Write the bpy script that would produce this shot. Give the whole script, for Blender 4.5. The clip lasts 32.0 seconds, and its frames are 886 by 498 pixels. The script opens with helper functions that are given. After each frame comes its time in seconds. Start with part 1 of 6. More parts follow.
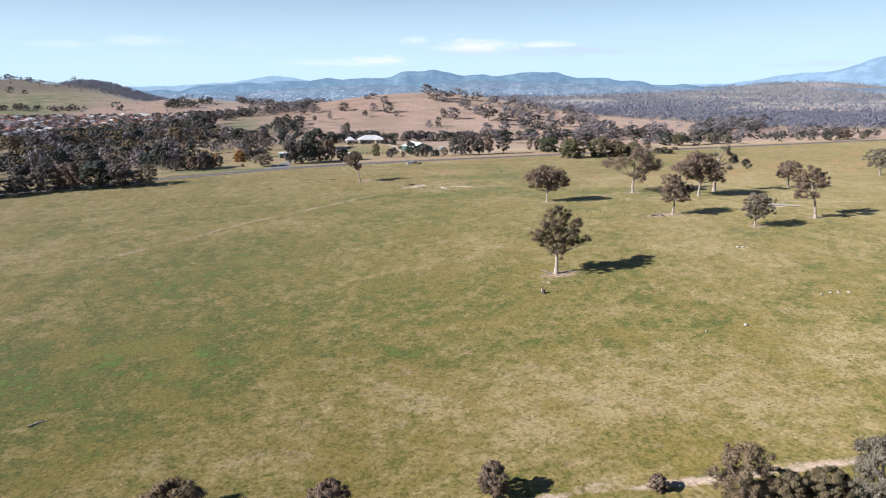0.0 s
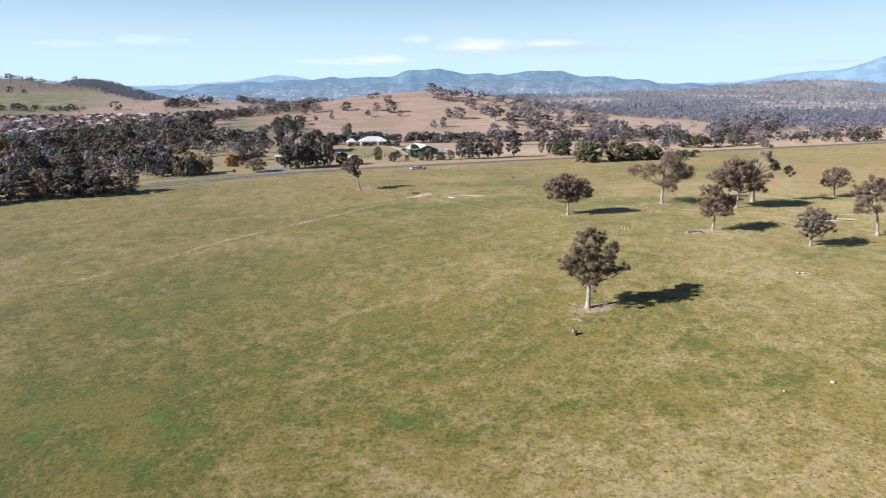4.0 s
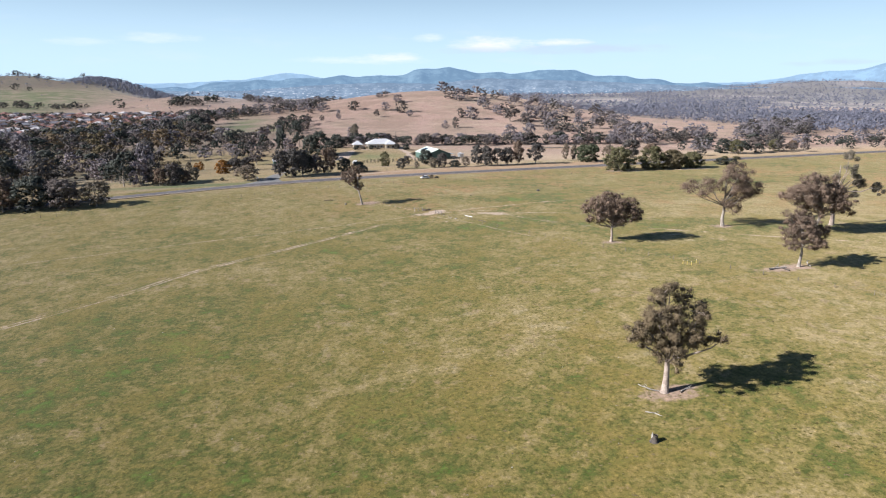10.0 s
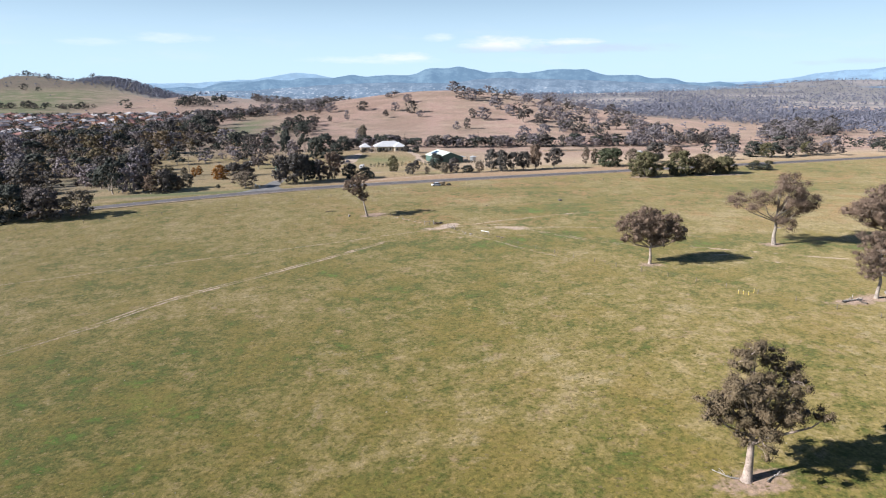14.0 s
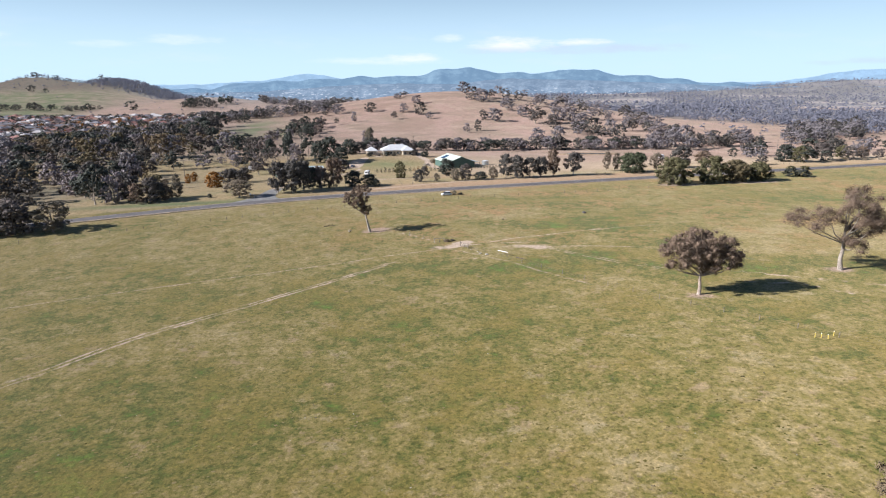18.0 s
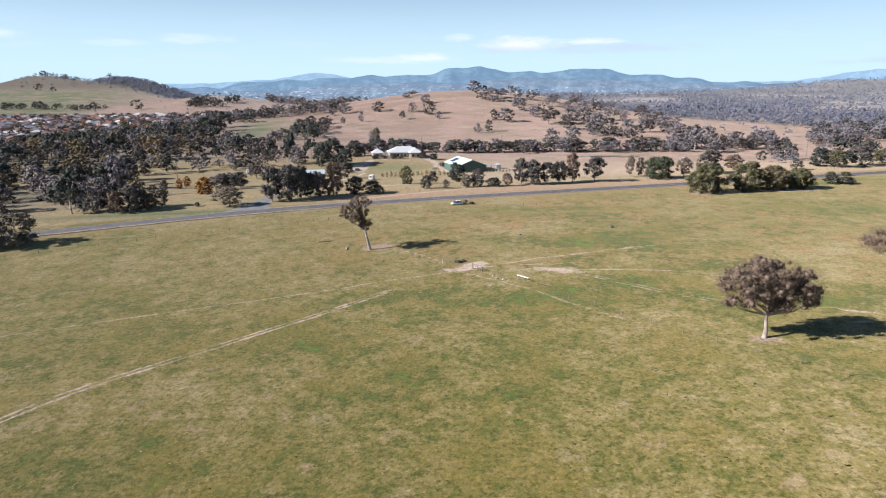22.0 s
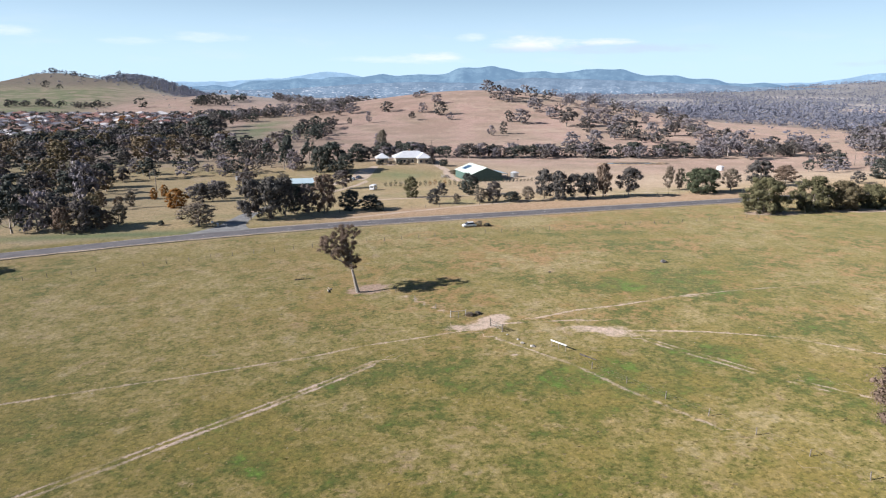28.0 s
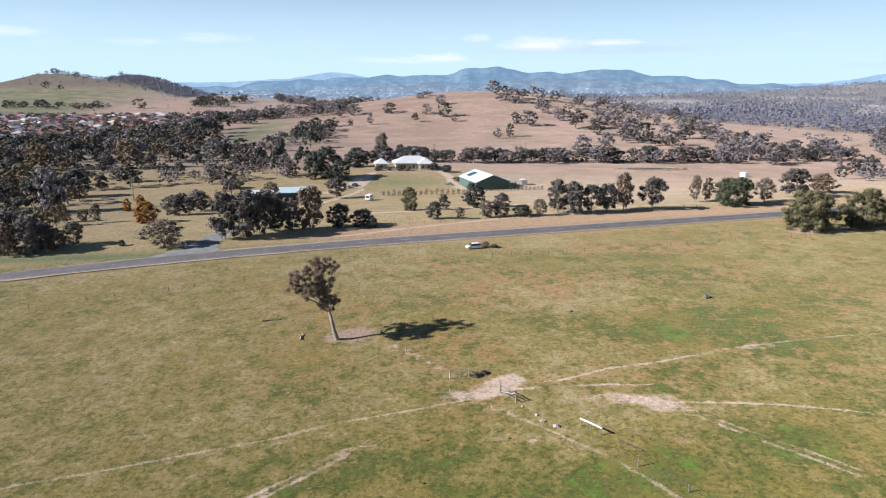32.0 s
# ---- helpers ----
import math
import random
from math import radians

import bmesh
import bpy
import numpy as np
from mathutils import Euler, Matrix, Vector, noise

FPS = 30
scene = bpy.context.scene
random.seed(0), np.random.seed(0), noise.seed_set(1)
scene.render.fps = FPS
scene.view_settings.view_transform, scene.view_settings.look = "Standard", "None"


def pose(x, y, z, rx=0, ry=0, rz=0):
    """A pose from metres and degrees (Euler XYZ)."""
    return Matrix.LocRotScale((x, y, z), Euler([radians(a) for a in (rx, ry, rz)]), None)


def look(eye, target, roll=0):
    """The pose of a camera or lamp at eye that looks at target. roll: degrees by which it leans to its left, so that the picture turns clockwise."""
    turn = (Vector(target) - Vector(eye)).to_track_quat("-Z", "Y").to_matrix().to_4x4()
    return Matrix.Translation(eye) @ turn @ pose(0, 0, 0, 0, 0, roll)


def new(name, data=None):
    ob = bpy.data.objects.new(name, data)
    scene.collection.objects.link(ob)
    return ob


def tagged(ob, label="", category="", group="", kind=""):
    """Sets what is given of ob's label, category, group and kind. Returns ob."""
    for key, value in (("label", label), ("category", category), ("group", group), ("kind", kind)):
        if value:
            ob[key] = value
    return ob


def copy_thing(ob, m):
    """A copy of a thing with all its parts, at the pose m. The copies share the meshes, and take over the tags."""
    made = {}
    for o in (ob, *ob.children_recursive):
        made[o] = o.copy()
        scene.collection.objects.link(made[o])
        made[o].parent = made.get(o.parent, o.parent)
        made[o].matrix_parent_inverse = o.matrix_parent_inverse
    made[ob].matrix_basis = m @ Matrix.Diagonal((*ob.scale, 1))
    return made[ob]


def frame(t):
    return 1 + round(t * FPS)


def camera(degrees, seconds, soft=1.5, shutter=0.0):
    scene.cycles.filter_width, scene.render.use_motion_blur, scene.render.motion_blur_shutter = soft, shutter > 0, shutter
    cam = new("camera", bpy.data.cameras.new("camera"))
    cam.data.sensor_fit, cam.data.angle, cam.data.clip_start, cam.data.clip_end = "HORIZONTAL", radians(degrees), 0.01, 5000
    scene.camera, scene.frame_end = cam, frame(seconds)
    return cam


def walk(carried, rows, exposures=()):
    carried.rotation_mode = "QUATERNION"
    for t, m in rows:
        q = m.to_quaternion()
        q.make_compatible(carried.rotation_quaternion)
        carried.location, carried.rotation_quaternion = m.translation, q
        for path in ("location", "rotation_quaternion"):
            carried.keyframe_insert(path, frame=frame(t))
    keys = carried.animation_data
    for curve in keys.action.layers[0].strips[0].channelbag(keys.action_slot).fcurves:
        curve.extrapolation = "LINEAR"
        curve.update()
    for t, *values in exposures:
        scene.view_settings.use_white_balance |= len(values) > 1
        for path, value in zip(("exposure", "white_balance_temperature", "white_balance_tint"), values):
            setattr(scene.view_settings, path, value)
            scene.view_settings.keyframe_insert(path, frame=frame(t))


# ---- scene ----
cam = camera(66.7, 32.0, soft=1.15)
PATH = [
    (0.0, look((-1.44, -175.46, 50.33), (11.46, -78.96, 27.50), -0.10)),
    (1.5, look((-0.50, -164.90, 50.45), (12.20, -68.38, 27.57), -0.20)),
    (6.0, look((2.10, -132.70, 50.60), (14.01, -36.12, 27.55), -0.07)),
    (9.0, look((3.75, -111.80, 50.62), (14.96, -15.15, 27.52), 0.03)),
    (13.0, look((5.40, -87.40, 50.90), (15.21, 9.37, 27.67), 0.03)),
    (16.5, look((6.85, -65.76, 50.85), (15.45, 31.17, 27.81), -0.12)),
    (19.0, look((7.99, -49.82, 50.70), (15.75, 47.17, 27.58), -0.12)),
    (23.0, look((9.91, -24.36, 50.50), (16.36, 72.70, 27.31), -0.02)),
    (28.0, look((12.68, 10.02, 50.30), (17.84, 107.15, 27.08), 0.30)),
    (32.0, look((15.22, 37.23, 50.33), (19.63, 134.42, 27.19), 0.29)),
]
walk(cam, PATH)

# ---- world and sun ----
SUN_EL, SUN_AZ = radians(28.5), radians(-101)
SUN_DIR = Vector((math.sin(SUN_AZ) * math.cos(SUN_EL), math.cos(SUN_AZ) * math.cos(SUN_EL), math.sin(SUN_EL)))
scene.view_settings.exposure = 1.01


def node(nt, kind, **values):
    n = nt.nodes.new(kind)
    for k, v in values.items():
        if k == "op":
            n.operation = v
        elif k == "blend":
            n.blend_type = v
        else:
            n.inputs[k].default_value = v
    return n


def wire(nt, value, socket):
    """Link a socket, or set a plain value."""
    if isinstance(value, bpy.types.NodeSocket):
        nt.links.new(value, socket)
    else:
        socket.default_value = value


def calc(nt, op, a, b=0.0, c=0.0, clamp=False):
    n = nt.nodes.new("ShaderNodeMath")
    n.operation, n.use_clamp = op, clamp
    for i, v in enumerate((a, b, c)):
        wire(nt, v, n.inputs[i])
    return n.outputs[0]


def mix(nt, f, a, b, blend="MIX"):
    n = nt.nodes.new("ShaderNodeMix")
    n.data_type, n.blend_type = "RGBA", blend
    wire(nt, f, n.inputs[0])
    for v, s in ((a, n.inputs[6]), (b, n.inputs[7])):
        wire(nt, v if isinstance(v, bpy.types.NodeSocket) else (*v[:3], 1.0), s)
    return n.outputs[2]


def ramp(nt, f, lo, hi, a=0.0, b=1.0):
    n = nt.nodes.new("ShaderNodeMapRange")
    n.interpolation_type = "SMOOTHSTEP"
    for i, v in enumerate((f, lo, hi, a, b)):
        wire(nt, v, n.inputs[i])
    return n.outputs[0]


def grain(nt, scale, detail=3.0, rough=0.55, vec=None, distort=0.0):
    n = node(nt, "ShaderNodeTexNoise", Scale=scale, Detail=detail, Roughness=rough, Distortion=distort)
    if vec is not None:
        nt.links.new(vec, n.inputs["Vector"])
    return n.outputs["Fac"]


def make_world():
    w = bpy.data.worlds.new("world")
    scene.world = w
    w.use_nodes = True
    nt = w.node_tree
    nt.nodes.clear()
    sky = nt.nodes.new("ShaderNodeTexSky")
    sky.sky_type, sky.sun_disc = "NISHITA", False
    sky.sun_elevation, sky.sun_rotation = SUN_EL, SUN_AZ
    sky.altitude, sky.air_density, sky.dust_density, sky.ozone_density = 300, 1.0, 0.15, 1.6
    co = nt.nodes.new("ShaderNodeTexCoord").outputs["Generated"]
    sep = nt.nodes.new("ShaderNodeSeparateXYZ")
    nt.links.new(co, sep.inputs[0])
    x, y, z = sep.outputs
    # thin low clouds, wide and flat, in a belt over the hills
    az = calc(nt, "ARCTAN2", x, y)
    comb = nt.nodes.new("ShaderNodeCombineXYZ")
    nt.links.new(calc(nt, "MULTIPLY", az, 1.0), comb.inputs[0])
    nt.links.new(calc(nt, "MULTIPLY", z, 4.5), comb.inputs[1])
    n1 = grain(nt, 9.0, 6.0, 0.6, comb.outputs[0])
    n2 = grain(nt, 26.0, 5.0, 0.65, comb.outputs[0])
    belt = calc(nt, "MULTIPLY", ramp(nt, z, 0.012, 0.035), ramp(nt, z, 0.11, 0.06))
    cover = calc(nt, "MULTIPLY", ramp(nt, n1, 0.50, 0.72), belt)

    def puff(a, e, ra, re, edge):
        da = calc(nt, "DIVIDE", calc(nt, "SUBTRACT", az, a), ra)
        de = calc(nt, "DIVIDE", calc(nt, "SUBTRACT", z, e), re)
        q = calc(nt, "ADD", calc(nt, "MULTIPLY", da, da), calc(nt, "MULTIPLY", de, de))
        q = calc(nt, "ADD", q, calc(nt, "MULTIPLY", calc(nt, "SUBTRACT", n2, 0.5), 2.2))
        return ramp(nt, q, 1.0, edge)

    base = mix(nt, 1.0, sky.outputs[0], (0.84, 0.98, 1.20), "MULTIPLY")
    haze = mix(nt, ramp(nt, z, 0.24, 0.015, 0.0, 0.90), base, (9.7, 13.3, 16.8))
    out = mix(nt, calc(nt, "MULTIPLY", cover, 0.16), haze, (11.6, 12.8, 13.9))
    for a, e, ra, re, much, tone in ((0.3, 0.0545, 0.17, 0.0085, 0.85, (8.9, 10.7, 13.6)),
                                     (0.18, 0.0615, 0.07, 0.013, 0.95, (14.4, 14.6, 15.4)),
                                     (0.16, 0.053, 0.075, 0.006, 0.55, (8.9, 10.7, 13.6)),
                                     (0.278, 0.064, 0.05, 0.006, 0.85, (14.4, 14.6, 15.4)),
                                     (0.091, 0.0705, 0.026, 0.0075, 0.7, (12.8, 14.2, 16.0)),
                                     (0.043, 0.044, 0.048, 0.0075, 0.8, (14.4, 14.6, 15.4)),
                                     (0, 0.0395, 0.12, 0.0065, 0.6, (12.8, 14.2, 16.0)),
                                     (-0.271, 0.065, 0.06, 0.0085, 0.6, (12.8, 14.2, 16.0)),
                                     (-0.36, 0.058, 0.05, 0.0065, 0.45, (12.8, 14.2, 16.0)),
                                     (0.635, 0.034, 0.04, 0.0055, 0.7, (8.9, 10.7, 13.6)),
                                     (0.59, 0.0315, 0.034, 0.004, 0.55, (8.9, 10.7, 13.6)),
                                     (-0.52, 0.066, 0.06, 0.009, 0.7, (12.8, 14.2, 16.0))):
        out = mix(nt, calc(nt, "MULTIPLY", puff(a, e, ra, re, -0.5), much), out, tone)
    bg = node(nt, "ShaderNodeBackground", Strength=0.036)
    nt.links.new(out, bg.inputs[0])
    nt.links.new(bg.outputs[0], nt.nodes.new("ShaderNodeOutputWorld").inputs[0])


make_world()
sun = new("sun", bpy.data.lights.new("sun", "SUN"))
sun.data.energy, sun.data.angle, sun.data.color = 5.0, radians(0.53), (1.0, 0.965, 0.945)
sun.matrix_world = look((0, 0, 300), Vector((0, 0, 300)) - SUN_DIR)


# ---- materials ----
def material(name, paint, rough=0.8, metal=0.0, bump=0.0, bump_scale=8.0, spec=0.3):
    """paint(nt) gives the colour socket, or a plain colour."""
    m = bpy.data.materials.new(name)
    m.use_nodes = True
    nt = m.node_tree
    b = nt.nodes["Principled BSDF"]
    b.inputs["Metallic"].default_value = metal
    b.inputs["Specular IOR Level"].default_value = spec
    col = paint(nt) if callable(paint) else (*paint, 1.0)
    wire(nt, col, b.inputs["Base Color"])
    wire(nt, rough(nt) if callable(rough) else rough, b.inputs["Roughness"])
    if bump:
        bp = node(nt, "ShaderNodeBump", Strength=bump, Distance=0.1)
        nt.links.new(grain(nt, bump_scale, 4.0, 0.55, place(nt)), bp.inputs["Height"])
        nt.links.new(bp.outputs[0], b.inputs["Normal"])
    return m


def place(nt):
    return nt.nodes.new("ShaderNodeNewGeometry").outputs["Position"]


def mottled(a, b, scale, c=None, fine=0.0, lo=0.35, hi=0.65):
    """Two colours mixed by noise at one scale, broken up by a second, finer one."""
    def paint(nt):
        p = place(nt)
        col = mix(nt, ramp(nt, grain(nt, scale, 4.0, 0.6, p), lo, hi), a, b)
        if c:
            col = mix(nt, ramp(nt, grain(nt, fine or scale * 7, 3.0, 0.6, p), 0.5, 0.72), col, c)
        return col
    return paint


def leaf_material(name, dark, light, dry=None):
    def paint(nt):
        r = nt.nodes.new("ShaderNodeNewGeometry").outputs["Random Per Island"]
        o = nt.nodes.new("ShaderNodeObjectInfo").outputs["Random"]
        col = mix(nt, calc(nt, "MULTIPLY_ADD", r, 0.6, 0.2), dark, light)
        if dry:
            col = mix(nt, ramp(nt, o, 0.35, 1.0, 0.0, 0.75), col, dry)
        return mix(nt, ramp(nt, grain(nt, 0.35, 2.0, 0.5, place(nt)), 0.4, 0.7, 0.0, 0.5), col, dark)
    m = material(name, paint, 0.8, spec=0.10)
    nt = m.node_tree
    b = nt.nodes["Principled BSDF"]
    tr = nt.nodes.new("ShaderNodeBsdfTranslucent")
    nt.links.new(b.inputs["Base Color"].links[0].from_socket, tr.inputs[0])
    ms = node(nt, "ShaderNodeMixShader", Fac=0.14)
    nt.links.new(b.outputs[0], ms.inputs[1])
    nt.links.new(tr.outputs[0], ms.inputs[2])
    nt.links.new(ms.outputs[0], nt.nodes["Material Output"].inputs[0])
    return m


LEAF_GUM = leaf_material("leaf_gum", (0.092, 0.078, 0.046), (0.190, 0.152, 0.094), (0.190, 0.138, 0.092))
LEAF_BROWN = leaf_material("leaf_brown", (0.118, 0.086, 0.066), (0.238, 0.172, 0.130))
LEAF_GREY = leaf_material("leaf_grey", (0.100, 0.090, 0.070), (0.230, 0.195, 0.150), (0.215, 0.168, 0.130))
LEAF_GREEN = leaf_material("leaf_green", (0.060, 0.060, 0.032), (0.188, 0.170, 0.096))
LEAF_DARK = leaf_material("leaf_dark", (0.040, 0.050, 0.032), (0.115, 0.125, 0.075))
LEAF_AUTUMN = leaf_material("leaf_autumn", (0.160, 0.070, 0.020), (0.330, 0.160, 0.045))
# dusk and silver leaves are greyed and blued, part haze in the colour
LEAF_DUSK = leaf_material("leaf_dusk", (0.040, 0.039, 0.037), (0.158, 0.145, 0.134), (0.172, 0.138, 0.130))
LEAF_DEEP = leaf_material("leaf_deep", (0.030, 0.036, 0.032), (0.108, 0.114, 0.098))
LEAF_SILVER = leaf_material("leaf_silver", (0.128, 0.118, 0.128), (0.262, 0.236, 0.250), (0.265, 0.222, 0.228))
# far leaves tinted blue-grey: distance haze put into the leaf colour
LEAF_FAR_HAZE = leaf_material("leaf_far_haze", (0.140, 0.148, 0.192), (0.196, 0.202, 0.254), (0.208, 0.202, 0.244))
BARK_PALE = material("bark_pale", mottled((0.38, 0.31, 0.265), (0.24, 0.19, 0.16), 0.9, (0.14, 0.11, 0.09)), 0.8, bump=0.5, bump_scale=5)
BARK_GREY = material("bark_grey", mottled((0.30, 0.26, 0.22), (0.18, 0.15, 0.13), 1.1, (0.40, 0.36, 0.32)), 0.85, bump=0.6, bump_scale=5)
DEAD_WOOD = material("dead_wood", mottled((0.42, 0.39, 0.36), (0.28, 0.25, 0.22), 2.0, (0.16, 0.14, 0.12)), 0.85, bump=0.4)
CHARRED = material("charred_wood", mottled((0.045, 0.038, 0.034), (0.12, 0.10, 0.085), 2.0), 0.9, bump=0.5)
STONE_DARK = material("stone_dark", mottled((0.12, 0.11, 0.105), (0.08, 0.074, 0.07), 1.5, (0.18, 0.17, 0.16)), 0.85, bump=0.5)
STONE = material("stone", mottled((0.36, 0.33, 0.29), (0.26, 0.235, 0.205), 1.5, (0.46, 0.43, 0.39)), 0.85, bump=0.5)
ASPHALT = material("asphalt", mottled((0.112, 0.106, 0.112), (0.145, 0.136, 0.140), 0.25, (0.092, 0.087, 0.090), 6), 0.95, bump=0.15, bump_scale=30, spec=0.06)
GRAVEL = material("gravel", mottled((0.25, 0.205, 0.165), (0.33, 0.265, 0.210), 0.6, (0.20, 0.16, 0.12), 8), 0.9, bump=0.3, bump_scale=20)
LINE_WHITE = material("line_white", mottled((0.42, 0.41, 0.40), (0.22, 0.21, 0.21), 1.2), 0.6)
POST_WOOD = material("post_wood", mottled((0.13, 0.11, 0.09), (0.22, 0.19, 0.165), 2.5), 0.9, bump=0.3)

# ---- the lie of the land ----
ROAD_SLOPE, ROAD_Y = 0.285, 215.0


def sst(a, b, v):
    t = np.clip((v - a) / (b - a), 0, 1)
    return t * t * (3 - 2 * t)


def hump(x, y, cx, cy, rx, ry, h):
    return h * np.exp(-((x - cx) / rx) ** 2 - ((y - cy) / ry) ** 2)


def past_road(x, y):
    """Distance across the road's centre line, positive beyond it."""
    return (y - ROAD_Y - ROAD_SLOPE * x) * 0.9617


# the grassy hill with two summits: bearing coordinate and crest height
HILL_CREST = [(-2600, 50), (-1700, 46), (-1450, 51), (-1342, 60), (-1290, 71), (-1246, 83), (-1197, 96), (-1151, 93), (-1105, 82), (-1059, 75), (-1002, 74), (-968, 80),
              (-925, 84), (-869, 75), (-813, 57), (-776, 45), (-738, 33), (-691, 20), (-600, 7), (-500, 0)]


def hill_side(x, y):
    return x * np.sqrt(2450 / np.maximum(y, 1100))


def left_hill(x, y):
    up = sst(1080, 2480, y)
    return np.interp(hill_side(x, y), [c[0] for c in HILL_CREST], [c[1] for c in HILL_CREST]) * up ** 1.15 * (1 - sst(2520, 3500, y))


def height(x, y):
    x, y = np.asarray(x, float), np.asarray(y, float)
    d = past_road(x, y)
    plane = 1.2 + 0.05 * np.maximum(y, -420) + 0.04 * np.clip(x, -400, 400)
    z = 10.0 - np.log1p(np.exp(np.clip(10.0 - plane, -40, 40) / 1.2)) * 1.2
    z = np.maximum(z, -30)
    z = z - 7.5 * sst(16, 150, d)
    z += hump(x, y, 72, 16, 46, 58, 1.9)
    z += hump(x, y, 12, 428, 70, 45, 4.0)
    z += hump(x, y, 105, 1010, 210, 230, 40) + hump(x, y, -160, 1060, 260, 200, 7) + hump(x, y, 270, 1010, 150, 210, 9)
    z += hump(x, y, 700, 1500, 500, 300, 8)
    z += hump(x, y, -390, 1480, 150, 230, 29) + hump(x, y, -200, 1360, 170, 220, 15) + hump(x, y, -600, 1900, 260, 260, 10)
    z += left_hill(x, y)
    z += hump(x, y, 2750, 3600, 800, 600, 80) + hump(x, y, 1650, 3650, 500, 500, 8)
    z += (22 * sst(0, 900, x) - 4) * sst(1200, 3300, y)
    return z


def zat(x, y):
    return float(height(x, y))


# ---- mesh helpers ----
def mesh_np(name, verts, faces, mat):
    """A mesh from arrays; faces are rows of equal length."""
    verts, faces = np.asarray(verts, np.float32), np.asarray(faces, np.int32)
    me = bpy.data.meshes.new(name)
    n, k = faces.shape
    me.vertices.add(len(verts))
    me.vertices.foreach_set("co", verts.ravel())
    me.loops.add(n * k)
    me.loops.foreach_set("vertex_index", faces.ravel())
    me.polygons.add(n)
    me.polygons.foreach_set("loop_start", np.arange(0, n * k, k, dtype=np.int32))
    me.update(calc_edges=True)
    me.validate()
    me.materials.append(mat)
    return me


def smooth(me):
    me.polygons.foreach_set("use_smooth", np.ones(len(me.polygons), bool))
    return me


def part(name, bm, mat, parent, label=""):
    """One mesh object under a thing or a part, from a bmesh or a ready mesh."""
    if isinstance(bm, bpy.types.Mesh):
        me = bm
    else:
        me = bpy.data.meshes.new(name)
        bm.to_mesh(me)
        bm.free()
        me.materials.append(mat)
    ob = new(name, me)
    ob.parent = parent
    if label:
        ob["label"] = label
    return ob


def thing(name, x, y, z, turn=0.0, label="", category="", group="", kind=""):
    ob = new(name)
    ob.matrix_world = pose(x, y, z, 0, 0, turn)
    ob.empty_display_size = 0.2
    return tagged(ob, label, category, group, kind)


def box(bm, x0, y0, z0, x1, y1, z1, bevel=0.0, m=None):
    r = bmesh.ops.create_cube(bm, size=1.0)
    bmesh.ops.scale(bm, vec=(x1 - x0, y1 - y0, z1 - z0), verts=r["verts"])
    bmesh.ops.translate(bm, vec=((x0 + x1) / 2, (y0 + y1) / 2, (z0 + z1) / 2), verts=r["verts"])
    if m is not None:
        bmesh.ops.transform(bm, matrix=m, verts=r["verts"])
    if bevel:
        edges = {e for v in r["verts"] for e in v.link_edges}
        bmesh.ops.bevel(bm, geom=list(edges), offset=bevel, segments=1, affect="EDGES")
    return bm


def boxed(*a, **k):
    return box(bmesh.new(), *a, **k)


def drum(bm, x, y, z0, z1, r0, r1, n=10, m=None):
    r = bmesh.ops.create_cone(bm, cap_ends=True, segments=n, radius1=r0, radius2=r1, depth=z1 - z0)
    bmesh.ops.translate(bm, vec=(x, y, (z0 + z1) / 2), verts=r["verts"])
    if m is not None:
        bmesh.ops.transform(bm, matrix=m, verts=r["verts"])
    return bm


def solid(verts, faces):
    bm = bmesh.new()
    vs = [bm.verts.new(v) for v in verts]
    for f in faces:
        bm.faces.new([vs[i] for i in f])
    bmesh.ops.recalc_face_normals(bm, faces=bm.faces)
    return bm


# ---- trees ----
def tube(points, radii, n):
    points = np.asarray(points, float)
    ang = np.arange(n) * 2 * math.pi / n
    V, Q = [], []
    for i, p in enumerate(points):
        d = points[min(i + 1, len(points) - 1)] - points[max(i - 1, 0)]
        d /= np.linalg.norm(d) + 1e-9
        a = np.cross(d, (0.3, 1.0, 0.1))
        a /= np.linalg.norm(a) + 1e-9
        b = np.cross(d, a)
        V.append(p + radii[i] * (np.outer(np.cos(ang), a) + np.outer(np.sin(ang), b)))
        if i:
            for j in range(n):
                k = (j + 1) % n
                Q.append((n * (i - 1) + j, n * (i - 1) + k, n * i + k, n * i + j))
    return np.concatenate(V), np.array(Q)


def joined(pieces):
    V, Q, o = [], [], 0
    for v, q in pieces:
        V.append(v)
        Q.append(q + o)
        o += len(v)
    return np.concatenate(V), np.concatenate(Q)


